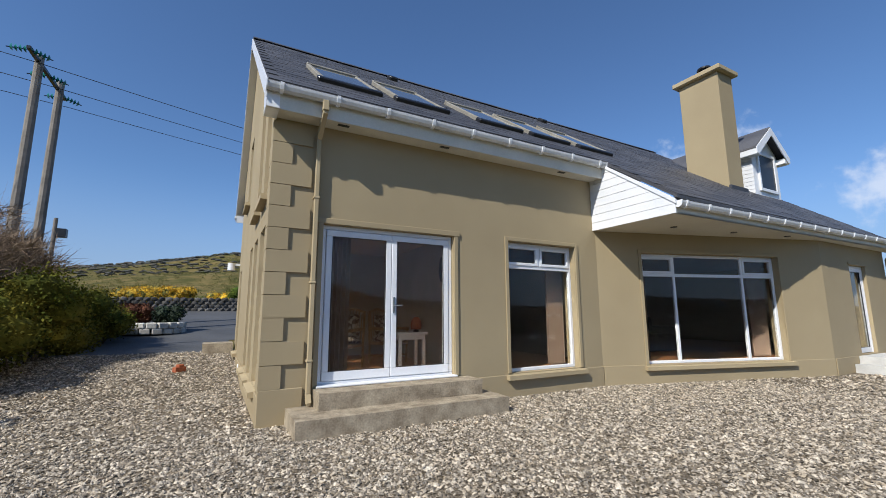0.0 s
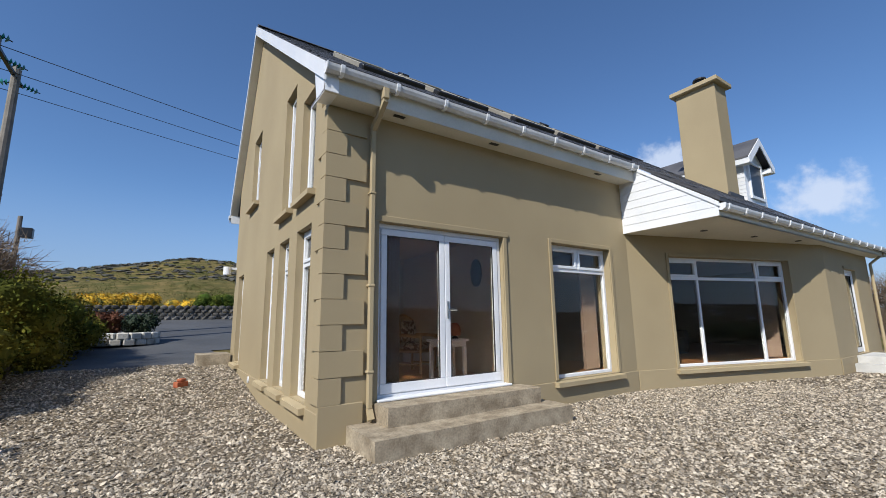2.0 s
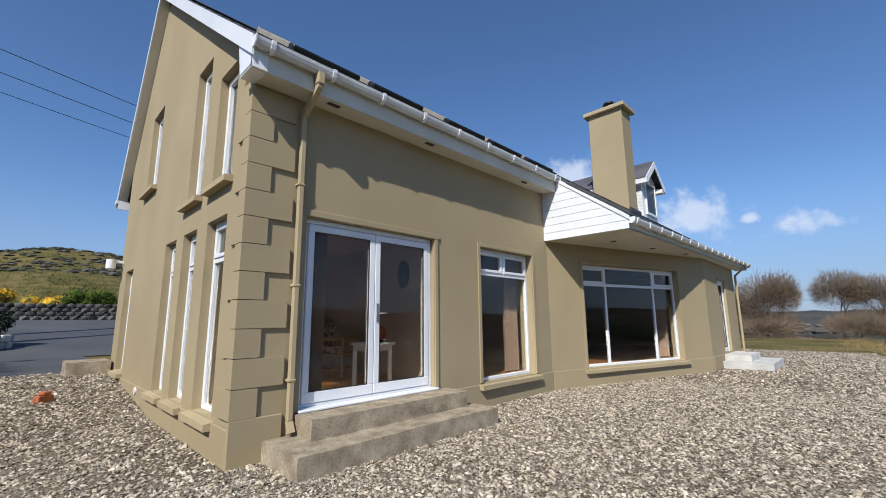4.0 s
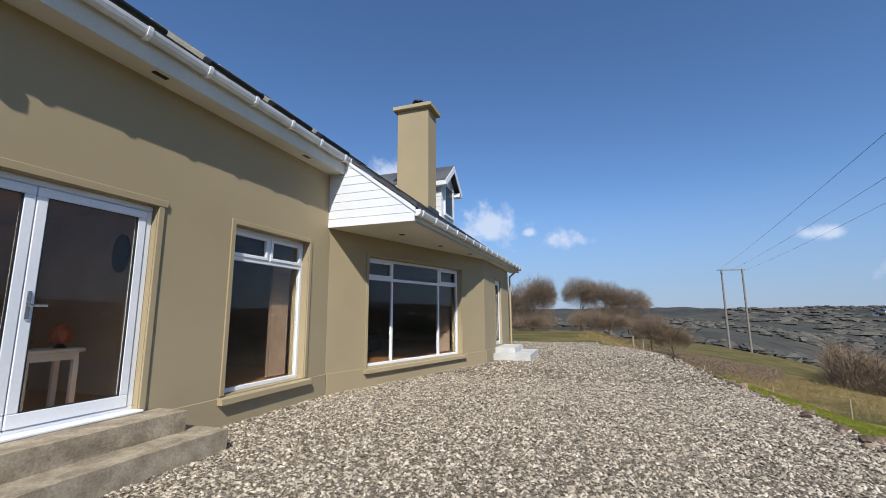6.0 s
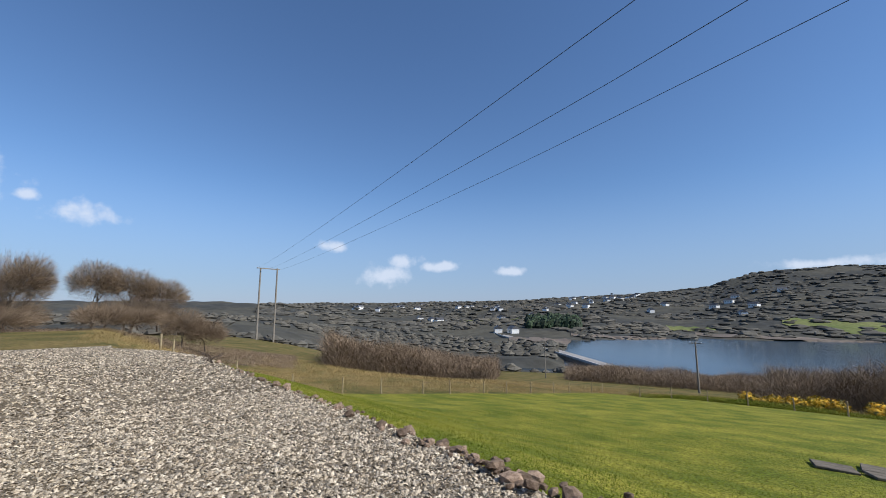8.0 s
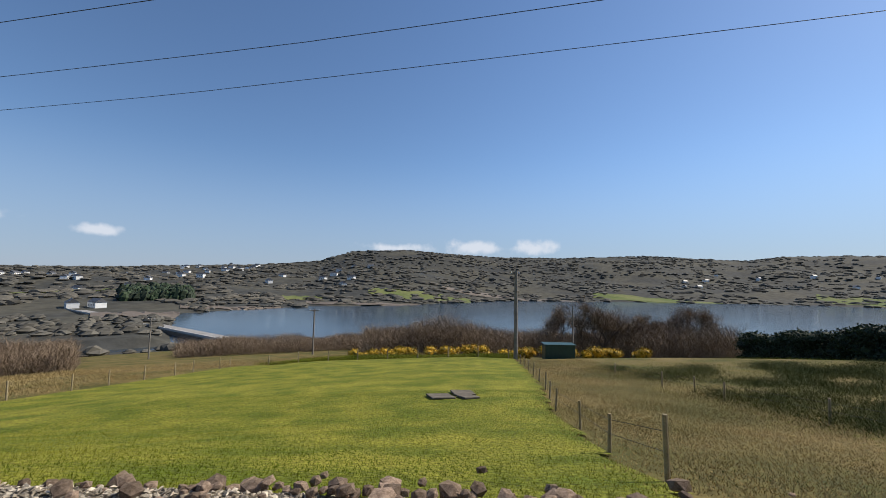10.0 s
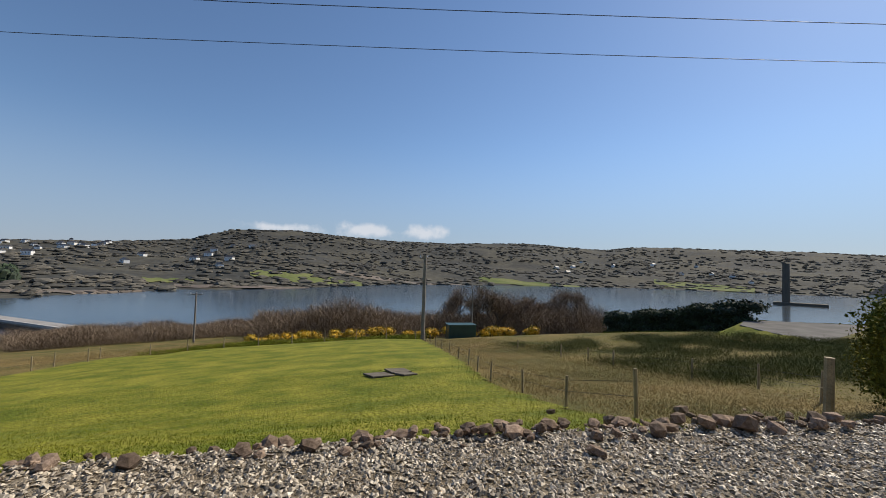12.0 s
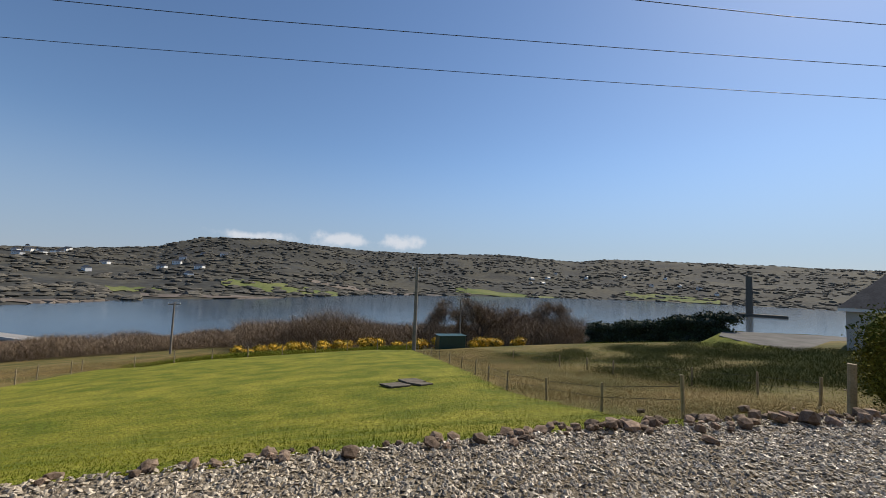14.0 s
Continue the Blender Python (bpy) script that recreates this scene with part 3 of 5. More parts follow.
# windows
def window(m, w, z0, z1, layout, sill=True, surround=True, depth=0.12):
    """A white window in an opening u 0..w of a wall whose frame of reference is m (u, inward, z). layout: list of lights (u0, u1, v0, v1, opens) in metres."""
    fb = bmesh.new()
    t = 0.055
    for a, b, c, d in ((0, w, z0, z0 + t), (0, w, z1 - t, z1), (0, t, z0 + t, z1 - t), (w - t, w, z0 + t, z1 - t)):
        box(fb, a, b, depth, depth + 0.07, c, d, 0.006, m)
    win = part("window", fb, WHITE, house, "white framed window")
    for u0, u1, v0, v1, opens in layout:
        if opens:
            k = 0.05
            ob = bmesh.new()
            for a, b, c, d in ((u0, u1, v0, v0 + k), (u0, u1, v1 - k, v1), (u0, u0 + k, v0 + k, v1 - k), (u1 - k, u1, v0 + k, v1 - k)):
                box(ob, a, b, depth - 0.015, depth + 0.05, c, d, 0.006, m)
            part("sash", ob, WHITE, win)
            u0, u1, v0, v1 = u0 + k, u1 - k, v0 + k, v1 - k
        p = part("pane", cube(u0, u1, depth + 0.03, depth + 0.036, v0, v1, 0, m), GLASS, win, "dark reflecting glass pane")
        p.visible_shadow = False
    lo, hi = min(l[2] for l in layout), max(l[3] for l in layout)
    for u in sorted({l[0] for l in layout} - {min(l[0] for l in layout)}):
        vs = [(l[2], l[3]) for l in layout if abs(l[0] - u) < 1e-6]
        part("mullion", cube(u - 0.05, u, depth + 0.002, depth + 0.068, min(v[0] for v in vs), max(v[1] for v in vs), 0.005, m), WHITE, win)
    for v in sorted({l[2] for l in layout} - {lo}):
        part("transom", cube(0.05, w - 0.05, depth + 0.001, depth + 0.069, v - 0.06, v, 0.005, m), WHITE, win)
    if sill:
        part("sill", prism(bmesh.new(), [m @ Vector(p) for p in ((-0.1, depth, z0), (-0.1, -0.1, z0 - 0.03), (-0.1, -0.1, z0 - 0.1), (-0.1, depth, z0 - 0.1))], m.to_3x3() @ Vector((w + 0.2, 0, 0))), TRIM, house, "beige painted sill")
    if surround:
        sb = bmesh.new()
        for a, b, c, d in ((-0.07, -0.002, z0, z1 + 0.07), (w + 0.002, w + 0.07, z0, z1 + 0.07), (-0.002, w + 0.002, z1 + 0.002, z1 + 0.07)):
            box(sb, a, b, -0.025, -0.001, c, d, 0.005, m)
        part("surround", sb, RENDER, house)
    return win


def on_wall(origin, along, u):
    al = Vector((along[0], along[1], 0))
    return Matrix.Translation(Vector(origin) + al * u) @ Matrix(((al.x, -al.y, 0, 0), (al.y, al.x, 0, 0), (0, 0, 1, 0), (0, 0, 0, 1)))


X = (1, 0)
w2 = on_wall((0, 0, 0), X, 3.82)
window(w2, 1.58, 0.38, 2.6, [(0.055, 0.765, 2.2, 2.545, True), (0.815, 1.525, 2.2, 2.545, True), (0.055, 1.525, 0.435, 2.14, False)])
w3 = on_wall(B0, ALB, 1.0)
window(w3, 3.4, 0.36, 2.56, [(0.055, 0.82, 2.16, 2.505, True), (0.87, 2.53, 2.16, 2.505, False), (2.58, 3.345, 2.16, 2.505, True),
                             (0.055, 0.82, 0.415, 2.1, False), (0.87, 2.53, 0.415, 2.1, False), (2.58, 3.345, 0.415, 2.1, False)])
for a, b, z0, z1 in GABLE:
    m = on_wall((0, b, 0), (0, -1), 0)
    w = b - a
    if z1 - z0 > 1.9 and z0 < 1:
        lay = [(0.055, w - 0.055, z1 - 0.45, z1 - 0.055, True), (0.055, w - 0.055, z0 + 0.055, z1 - 0.51, False)]
    else:
        lay = [(0.055, w - 0.055, z0 + 0.055, z1 - 0.055, True)]
    window(m, w, z0, z1, lay, surround=False, depth=0.1)


def glazed_leaf(parent, m, u0, u1, z0, z1, y):
    db = bmesh.new()
    k = 0.085
    for a, b, c, d in ((u0, u1, z0, z0 + 0.12), (u0, u1, z1 - k, z1), (u0, u0 + k, z0 + 0.12, z1 - k), (u1 - k, u1, z0 + 0.12, z1 - k)):
        box(db, a, b, y, y + 0.06, c, d, 0.008, m)
    d = part("door_leaf", db, WHITE, parent, "white glazed door leaf")
    p = part("pane", cube(u0 + k, u1 - k, y + 0.03, y + 0.036, z0 + 0.12, z1 - k, 0, m), GLASS, d)
    p.visible_shadow = False
    gb = bmesh.new()
    for a, b, c, e in ((u0 + k, u1 - k, z0 + 0.12, z0 + 0.128), (u0 + k, u1 - k, z1 - k - 0.008, z1 - k), (u0 + k, u0 + k + 0.008, z0 + 0.128, z1 - k - 0.008), (u1 - k - 0.008, u1 - k, z0 + 0.128, z1 - k - 0.008)):
        box(gb, a, b, y + 0.004, y + 0.028, c, e, 0, m)
    part("gasket", gb, BLACK, d)
    return d


# french door
m = on_wall((0, 0, 0), X, 0.68)
fb = bmesh.new()
for a, b, c, d in ((0, 2.06, 0.42, 0.47), (0, 2.06, 2.52, 2.58), (0, 0.06, 0.47, 2.52), (2.0, 2.06, 0.47, 2.52)):
    box(fb, a, b, 0.07, 0.15, c, d, 0.008, m)
fd = part("french_door", fb, WHITE, house, "white two-leaf french door")
glazed_leaf(fd, m, 0.065, 1.03, 0.475, 2.515, 0.06)
right_leaf = glazed_leaf(fd, m, 1.035, 1.995, 0.475, 2.515, 0.06)
hb = bmesh.new()
box(hb, 1.06, 1.09, 0.045, 0.06, 1.36, 1.6, 0.004, m)
box(hb, 1.065, 1.2, 0.015, 0.03, 1.47, 1.49, 0.005, m)
box(hb, 1.068, 1.085, 0.02, 0.05, 1.47, 1.49, 0.003, m)
part("handle", hb, STEEL, fd, "chrome lever handle")
sb = bmesh.new()
for a, b, c, d in ((-0.07, -0.002, 0.42, 2.66), (2.062, 2.13, 0.42, 2.66), (-0.1, 2.16, 2.58, 2.66)):
    box(sb, a, b, -0.03 if c == 2.58 else -0.025, -0.001, c + (0.002 if c == 2.58 else 0), d, 0.005, m)
part("surround", sb, RENDER, house)
part("threshold", cube(0.66, 2.76, -0.08, 0.06, 0.412, 0.44, 0.008), WHITE, house)
# far door
m = on_wall(C0, X, 1.5)
fb = bmesh.new()
for a, b, c, d in ((0, 1, 2.44, 2.5), (0, 0.06, 0.38, 2.44), (0.94, 1, 0.38, 2.44)):
    box(fb, a, b, 0.07, 0.14, c, d, 0.006, m)
d2 = part("side_door", fb, WHITE, house, "white half-glazed side door")
glazed_leaf(d2, m, 0.06, 0.94, 0.39, 2.44, 0.08)
part("surround", cube(-0.07, 1.07, -0.025, -0.001, 2.502, 2.57, 0.004, m), RENDER, house)


def concrete_step(label, x0, x1, y0, y1, z0, z1, mat=None):
    bm = cube(x0, x1, y0, y1, z0, z1)
    bmesh.ops.subdivide_edges(bm, edges=bm.edges[:], cuts=7, use_grid_fill=True)
    for v in bm.verts:
        if v.co.y < y1 - 0.01 and v.co.z > z0 + 0.01:
            v.co += noise.noise_vector(v.co * 6) * 0.007
    tagged(part("concrete_step", bm, mat or CONCRETE), label, "step", group="steps at the doors")


concrete_step("rough grey concrete lower step at the french door", 0.3, 3.15, -0.8, -0.035, -0.03, 0.21)
concrete_step("rough grey concrete upper step at the french door", 0.62, 2.96, -0.43, -0.032, 0.21, 0.41)
concrete_step("pale concrete lower step at the side door", 12.3, 14.4, -2.75, -1.64, -0.03, 0.19, PALECON)
concrete_step("pale concrete upper step at the side door", 12.6, 14.1, -2.25, -1.64, 0.19, 0.36, PALECON)
concrete_step("grey concrete step beside the gable wall", -0.75, -0.05, 6.7, 7.5, 0.2, 0.62)

# chimney
cb = bmesh.new()
box(cb, 12.2, 12.98, 0.45, 1.62, 4.5, 8.55, 0.01)
chim = part("chimney", cb, RENDER, house, "tall beige rendered chimney")
part("chimney_cap", cube(12.06, 13.12, 0.31, 1.76, 8.55, 8.7, 0.02), TRIM, chim)
kb = bmesh.new()
tube(kb, (12.6, 1.0, 8.7), (12.6, 1.0, 8.88), 0.13, n=20)
part("flue_band", kb, STEEL, chim, "steel flue collar")
kb = bmesh.new()
tube(kb, (12.6, 1.0, 8.88), (12.6, 1.0, 9.0), 0.14, n=20)
tube(kb, (12.6, 1.0, 8.98), (12.6, 1.0, 9.04), 0.21, 0.19, n=20)
part("cowl", kb, BLACK, chim, "black chimney cowl")
part("flashing", cube(12.12, 13.06, 0.37, 0.44, roof_z(0.4) - 0.02, roof_z(0.4) + 0.12, 0.01), SLATE, chim)

# dormer
DX0, DX1, DY = 14.0, 15.6, 0.6
db = bmesh.new()
back = RIDGE_Y - 0.9
prism(db, [(DX0, DY, 4.9), (DX1, DY, 4.9), (DX1, DY, 6.5), ((DX0 + DX1) / 2, DY, 7.15), (DX0, DY, 6.5)], (0, 2.6, 0))
dormer = part("dormer", db, WHITE, house, "white clad dormer window under a slate roof")
mid = (DX0 + DX1) / 2
for s in (-1, 1):
    e = mid + s * (DX1 - DX0 + 0.5) / 2
    part("dormer_roof", prism(bmesh.new(), [(mid, DY - 0.25, 7.3), (e, DY - 0.25, 6.45), (e, DY - 0.25, 6.39), (mid, DY - 0.25, 7.22)], (0, 3.6, 0)), SLATE, dormer)
    part("dormer_bargeboard", prism(bmesh.new(), [(mid, DY - 0.28, 7.26), (e, DY - 0.28, 6.42), (e, DY - 0.28, 6.22), (e - s * 0.12, DY - 0.28, 6.22), (mid, DY - 0.28, 7.0)], (0, 0.028, 0)), WHITE, dormer)
    part("dormer_eave", cube(min(e, e - s * 0.3), max(e, e - s * 0.3), DY - 0.25, DY + 2.2, 6.2, 6.38, 0.01), WHITE, dormer)
for i in range(9):
    part("cladding_board", cube(DX0 - 0.02, DX0 - 0.001, DY, DY + 2.0, 5.05 + i * 0.13, 5.17 + i * 0.13, 0.004), WHITE, dormer)
wb2 = bmesh.new()
for a, b, c, d in ((0.25, 1.35, 5.15, 5.25), (0.25, 1.35, 6.35, 6.43), (0.25, 0.33, 5.25, 6.35), (1.27, 1.35, 5.25, 6.35)):
    box(wb2, DX0 + a, DX0 + b, DY - 0.06, DY - 0.001, c, d, 0.006)
part("dormer_frame", wb2, WHITE, dormer)
part("pane", cube(DX0 + 0.33, DX0 + 1.27, DY - 0.03, DY - 0.02, 5.25, 6.35), BLACK, dormer, "dark dormer glass")


# roof windows
def on_roof(x, y):
    a = math.atan(SLOPE)
    return Matrix.Translation((x, y, roof_z(y))) @ Matrix.Rotation(a, 4, "X")


def roof_window(x0):
    m = on_roof(x0, 0.55)
    fb = bmesh.new()
    w, h = 0.99, 1.75
    for a, b, c, d, z in ((0, w, h - 0.1, h, 0.1), (0, 0.07, 0.12, h - 0.1, 0.085), (w - 0.07, w, 0.12, h - 0.1, 0.085)):
        box(fb, a, b, c, d, -0.05, z, 0.012, m)
    v = part("roof_window", fb, VELUX, house, "grey framed roof window")
    part("flashing_apron", cube(-0.04, w + 0.04, -0.06, 0.12, -0.02, 0.085, 0.02, m), BLACK, v, "black lower apron")
    part("pane", cube(0.07, w - 0.07, 0.12, h - 0.1, 0.055, 0.07, 0, m), SKYGLASS, v, "sky-reflecting roof glass")


SKYGLASS = bpy.data.materials.new("roof_glass")
SKYGLASS.use_nodes = True
sgp = SKYGLASS.node_tree.nodes["Principled BSDF"]
sgp.inputs["Base Color"].default_value, sgp.inputs["Roughness"].default_value = (0.10, 0.11, 0.12, 1), 0.03
sgp.inputs["Specular IOR Level"].default_value = 1.0
for x in (0.65, 1.95, 3.65, 4.95, 6.3):
    roof_window(x)
for x, y in ((3.2, 4.2), (8.8, 4.4)):
    part("roof_vent", cube(0, 0.25, 0, 0.3, -0.02, 0.12, 0.03, on_roof(x, y)), BLACK, house, "black slate vent")
rb = bmesh.new()
for i in range(34):
    x = -0.16 + i * 0.475
    prism(rb, [(x, RIDGE_Y - 0.16, roof_z(RIDGE_Y) - 0.06), (x, RIDGE_Y, roof_z(RIDGE_Y) + 0.07), (x, RIDGE_Y + 0.16, roof_z(RIDGE_Y) - 0.06)], (0.46, 0, 0))
part("ridge_tile", rb, SLATE, house)

# wall light and vent cover on the gable
lb = bmesh.new()
tube(lb, (-0.22, GB - 0.15, 2.55), (-0.22, GB - 0.15, 2.75), 0.09, n=14)
box(lb, -0.2, -0.001, GB - 0.18, GB - 0.12, 2.68, 2.74)
part("wall_light", lb, WHITE, house, "white outdoor wall light")
vb = bmesh.new()
tube(vb, (-0.05, 4.2, 0.28), (0.0, 4.2, 0.28), 0.06, n=14)
part("vent_cover", vb, WHITE, house)

# ---- rooms behind the glass ----
part("room_floor", cube(0.3, 15.2, 0.3, GB - 0.32, 0.3, 0.4), OAK, house, "warm oak floor")
part("room_floor", prism(bmesh.new(), [(6.1, 0.28, 0.3), (11.4, -1.3, 0.3), (15.2, -1.3, 0.3), (15.2, 0.29, 0.3), (6.1, 0.29, 0.3)], (0, 0, 0.1)), OAK, house)
part("room_ceiling", cube(0.3, 15.2, 0.3, GB - 0.32, 2.8, 2.85), PLASTER, house)
part("room_ceiling", prism(bmesh.new(), [(6.1, 0.28, 2.8), (11.4, -1.3, 2.8), (15.2, -1.3, 2.8), (15.2, 0.29, 2.8), (6.1, 0.29, 2.8)], (0, 0, 0.05)), PLASTER, house)
part("room_wall", wall((0.3, 4.2, 0.4), X, 14.9, 2.4, 0.12, [(0.6, 1.5, 0.0, 2.05)])[0], PLASTER, house)
part("room_wall", cube(3.3, 3.42, 0.3, 4.2, 0.4, 2.8), PLASTER, house)
part("room_wall", cube(6.3, 6.42, 0.3, 4.2, 0.4, 2.8), PLASTER, house)

# furniture seen through the doors
def wicker_chair(x, y, turn):
    t = thing("wicker_chair", "wicker armchair with a patterned cushion indoors", "chair", (x, y, 0.4), "wicker chairs")
    t.rotation_euler = (0, 0, turn)

    def add(nm, bm, mt, label=""):
        ob = new(nm, mesh(nm, bm, mt))
        ob.parent = t
        tagged(ob, label)
    add("seat", cube(-0.28, 0.28, -0.28, 0.28, 0.36, 0.42, 0.02), CANE)
    add("cushion", cube(-0.26, 0.26, -0.27, 0.24, 0.42, 0.54, 0.05), FABRIC, "patterned seat cushion")
    for sx in (-1, 1):
        for sy in (-1, 1):
            bm = bmesh.new()
            tube(bm, (sx * 0.26, sy * 0.25, 0), (sx * 0.28, sy * 0.26, 0.66 if sy < 0 else 0.98), 0.022)
            add("leg", bm, CANE)
        bm = bmesh.new()
        tube(bm, (sx * 0.28, -0.28, 0.66), (sx * 0.28, 0.26, 0.68), 0.03)
        add("armrest", bm, CANE)
        bm = bmesh.new()
        tube(bm, (sx * 0.27, -0.25, 0.15), (sx * 0.27, 0.25, 0.15), 0.015)
        add("stretcher", bm, CANE)
    bm = bmesh.new()
    for i in range(9):
        u = -0.26 + i * 0.065
        tube(bm, (u, 0.26, 0.42), (u * 1.05, 0.3, 0.98 + 0.07 * math.cos(u * 5)), 0.012, n=5)
    tube(bm, (-0.28, 0.3, 0.98), (0, 0.3, 1.06), 0.025)
    tube(bm, (0, 0.3, 1.06), (0.28, 0.3, 0.98), 0.025)
    add("backrest", bm, CANE)
    add("back_cushion", cube(-0.22, 0.22, 0.12, 0.24, 0.52, 0.95, 0.05), FABRIC)


wicker_chair(1.55, 2.0, -0.9)
wicker_chair(2.55, 2.3, 0.5)
tbl = thing("side_table", "small white painted side table indoors", "table", (2.45, 1.1, 0.4))
for nm, bm in [("tabletop", cube(-0.28, 0.28, -0.22, 0.22, 0.6, 0.64, 0.008)), ("apron", cube(-0.24, 0.24, -0.18, 0.18, 0.52, 0.6))] + [("leg", cube(sx * 0.22 - 0.025, sx * 0.22 + 0.025, sy * 0.16 - 0.025, sy * 0.16 + 0.025, 0, 0.52)) for sx in (-1, 1) for sy in (-1, 1)]:
    ob = new(nm, mesh(nm, bm, WHITEWALL))
    ob.parent = tbl
lamp = thing("table_lamp", "small red ribbed lamp standing on the side table", "lamp", (2.6, 1.1, 1.04))
for nm, prof, mt in (("shade", ((0.09, 0.05), (0.10, 0.12), (0.085, 0.2), (0.04, 0.26)), BRICK), ("foot", ((0.06, 0.0), (0.05, 0.02), (0.02, 0.05)), BLACK)):
    bm = bmesh.new()
    for (r0, z0), (r1, z1) in zip(prof, prof[1:]):
        tube(bm, (0, 0, z0), (0, 0, z1), r0, r1, 14)
    ob = new(nm, mesh(nm, bm, mt))
    ob.parent = lamp
om = bmesh.new()
tube(om, (3.265, 1.35, 2.0), (3.299, 1.35, 2.0), 0.15, n=28)
bmesh.ops.transform(om, matrix=Matrix.Translation((0, 0, 2.2)) @ Matrix.Diagonal((1, 1, 1.7, 1)) @ Matrix.Translation((0, 0, -2.0)), verts=om.verts)
tagged(part("oval_mirror", om, BLACK), "dark oval mirror hanging on the room wall", "mirror")
jb = bmesh.new()
for a, b, c, d in ((0.8, 0.9, 0.4, 2.55), (1.8, 1.9, 0.4, 2.55), (0.9, 1.8, 2.45, 2.55)):
    box(jb, a, b, 4.15, 4.34, c, d, 0.006)
tagged(part("inner_door_frame", jb, PINE), "varnished wooden door frame in the room", "door frame", kind="structure")


def curtain(m, u0, u1, z0, z1, label):
    bm = bmesh.new()
    k = 14
    ring = [(u0 + (u1 - u0) * i / k, 0.42 + (0.03 if i % 2 else -0.03), z0) for i in range(k + 1)]
    prism(bm, [m @ Vector(p) for p in ring] + [m @ Vector((p[0], p[1] + 0.012, p[2])) for p in ring[::-1]], (0, 0, z1 - z0))
    t = part("curtain", bm, CURTAIN)
    tagged(t, label, "curtain", "curtains")


curtain(w2, 1.2, 1.6, 0.42, 2.7, "brown curtain drawn to the window's side")
curtain(w3, 2.95, 3.4, 0.42, 2.7, "brown curtain drawn to the window's side")
curtain(w3, 0.0, 0.35, 0.42, 2.7, "brown curtain drawn to the window's side")
curtain(on_wall((0, 0, 0), X, 0.68), 0.05, 0.5, 0.42, 2.7, "brown curtain drawn to the window's side")
sofa = thing("sofa", "dark sofa standing inside the bay room", "sofa", (9.2, 1.5, 0.4))
for nm, bm in (("seat", cube(-0.9, 0.9, -0.4, 0.4, 0.0, 0.42, 0.05)), ("backrest", cube(-0.9, 0.9, 0.25, 0.5, 0.42, 0.85, 0.06)), ("armrest", cube(-1.1, -0.9, -0.4, 0.5, 0, 0.6, 0.05)), ("armrest", cube(0.9, 1.1, -0.4, 0.5, 0, 0.6, 0.05))):
    ob = new(nm, mesh(nm, bm, BARK))
    ob.parent = sofa

# ---- loose growth ----
rng = np.random.default_rng(7)


def as_mesh(name, verts, faces, mat, parent=None, label="", smooth=False):
    me = bpy.data.meshes.new(name)
    me.from_pydata(np.asarray(verts).tolist(), [], faces if isinstance(faces, list) else faces.tolist())
    me.materials.append(mat)
    ob = new(name, me)
    ob.parent = parent
    return tagged(ob, label)


def leaves(centres, radii, n, size, shell=0.35, flat=1.0, long=1.0):
    """Small leaf-shaped quads spread through the shells of several ellipsoids."""
    c, r = np.asarray(centres, float), np.asarray(radii, float)
    k = rng.integers(0, len(c), n)
    d = rng.normal(size=(n, 3))
    d /= np.linalg.norm(d, axis=1)[:, None]
    p = c[k] + d * r[k] * (1 - shell * rng.random((n, 1)) ** 1.5) * (1 + 0.12 * rng.normal(size=(n, 1)))
    u, v = rng.normal(size=(n, 3)), rng.normal(size=(n, 3))
    u /= np.linalg.norm(u, axis=1)[:, None]
    v -= u * (u * v).sum(1)[:, None]
    v /= np.linalg.norm(v, axis=1)[:, None]
    s = size * (0.5 + rng.random((n, 1)))
    u, v = u * s * long, v * s * 0.55
    verts = np.stack([p - u, p + v * flat, p + u, p - v * flat], 1).reshape(-1, 3)
    return verts, np.arange(4 * n).reshape(-1, 4)


def blades(x, y, z, height, width, lean=0.35):
    """Upright single blades at the given feet."""
    n = len(x)
    h = height * (0.5 + rng.random(n))
    a = rng.random(n) * 2 * np.pi
    w = width * (0.6 + 0.8 * rng.random(n))
    foot = np.stack([x, y, z], 1)
    side = np.stack([np.cos(a), np.sin(a), np.zeros(n)], 1) * w[:, None]
    tip = foot + np.stack([rng.normal(size=n) * lean * h, rng.normal(size=n) * lean * h, h], 1)
    verts = np.stack([foot - side, foot + side, tip], 1).reshape(-1, 3)
    return verts, np.arange(3 * n).reshape(-1, 3)


def join(parts):
    vs, fs, k = [], [], 0
    for v, f in parts:
        vs.append(v)
        fs.extend((np.asarray(f) + k).tolist())
        k += len(v)
    return np.concatenate(vs), fs


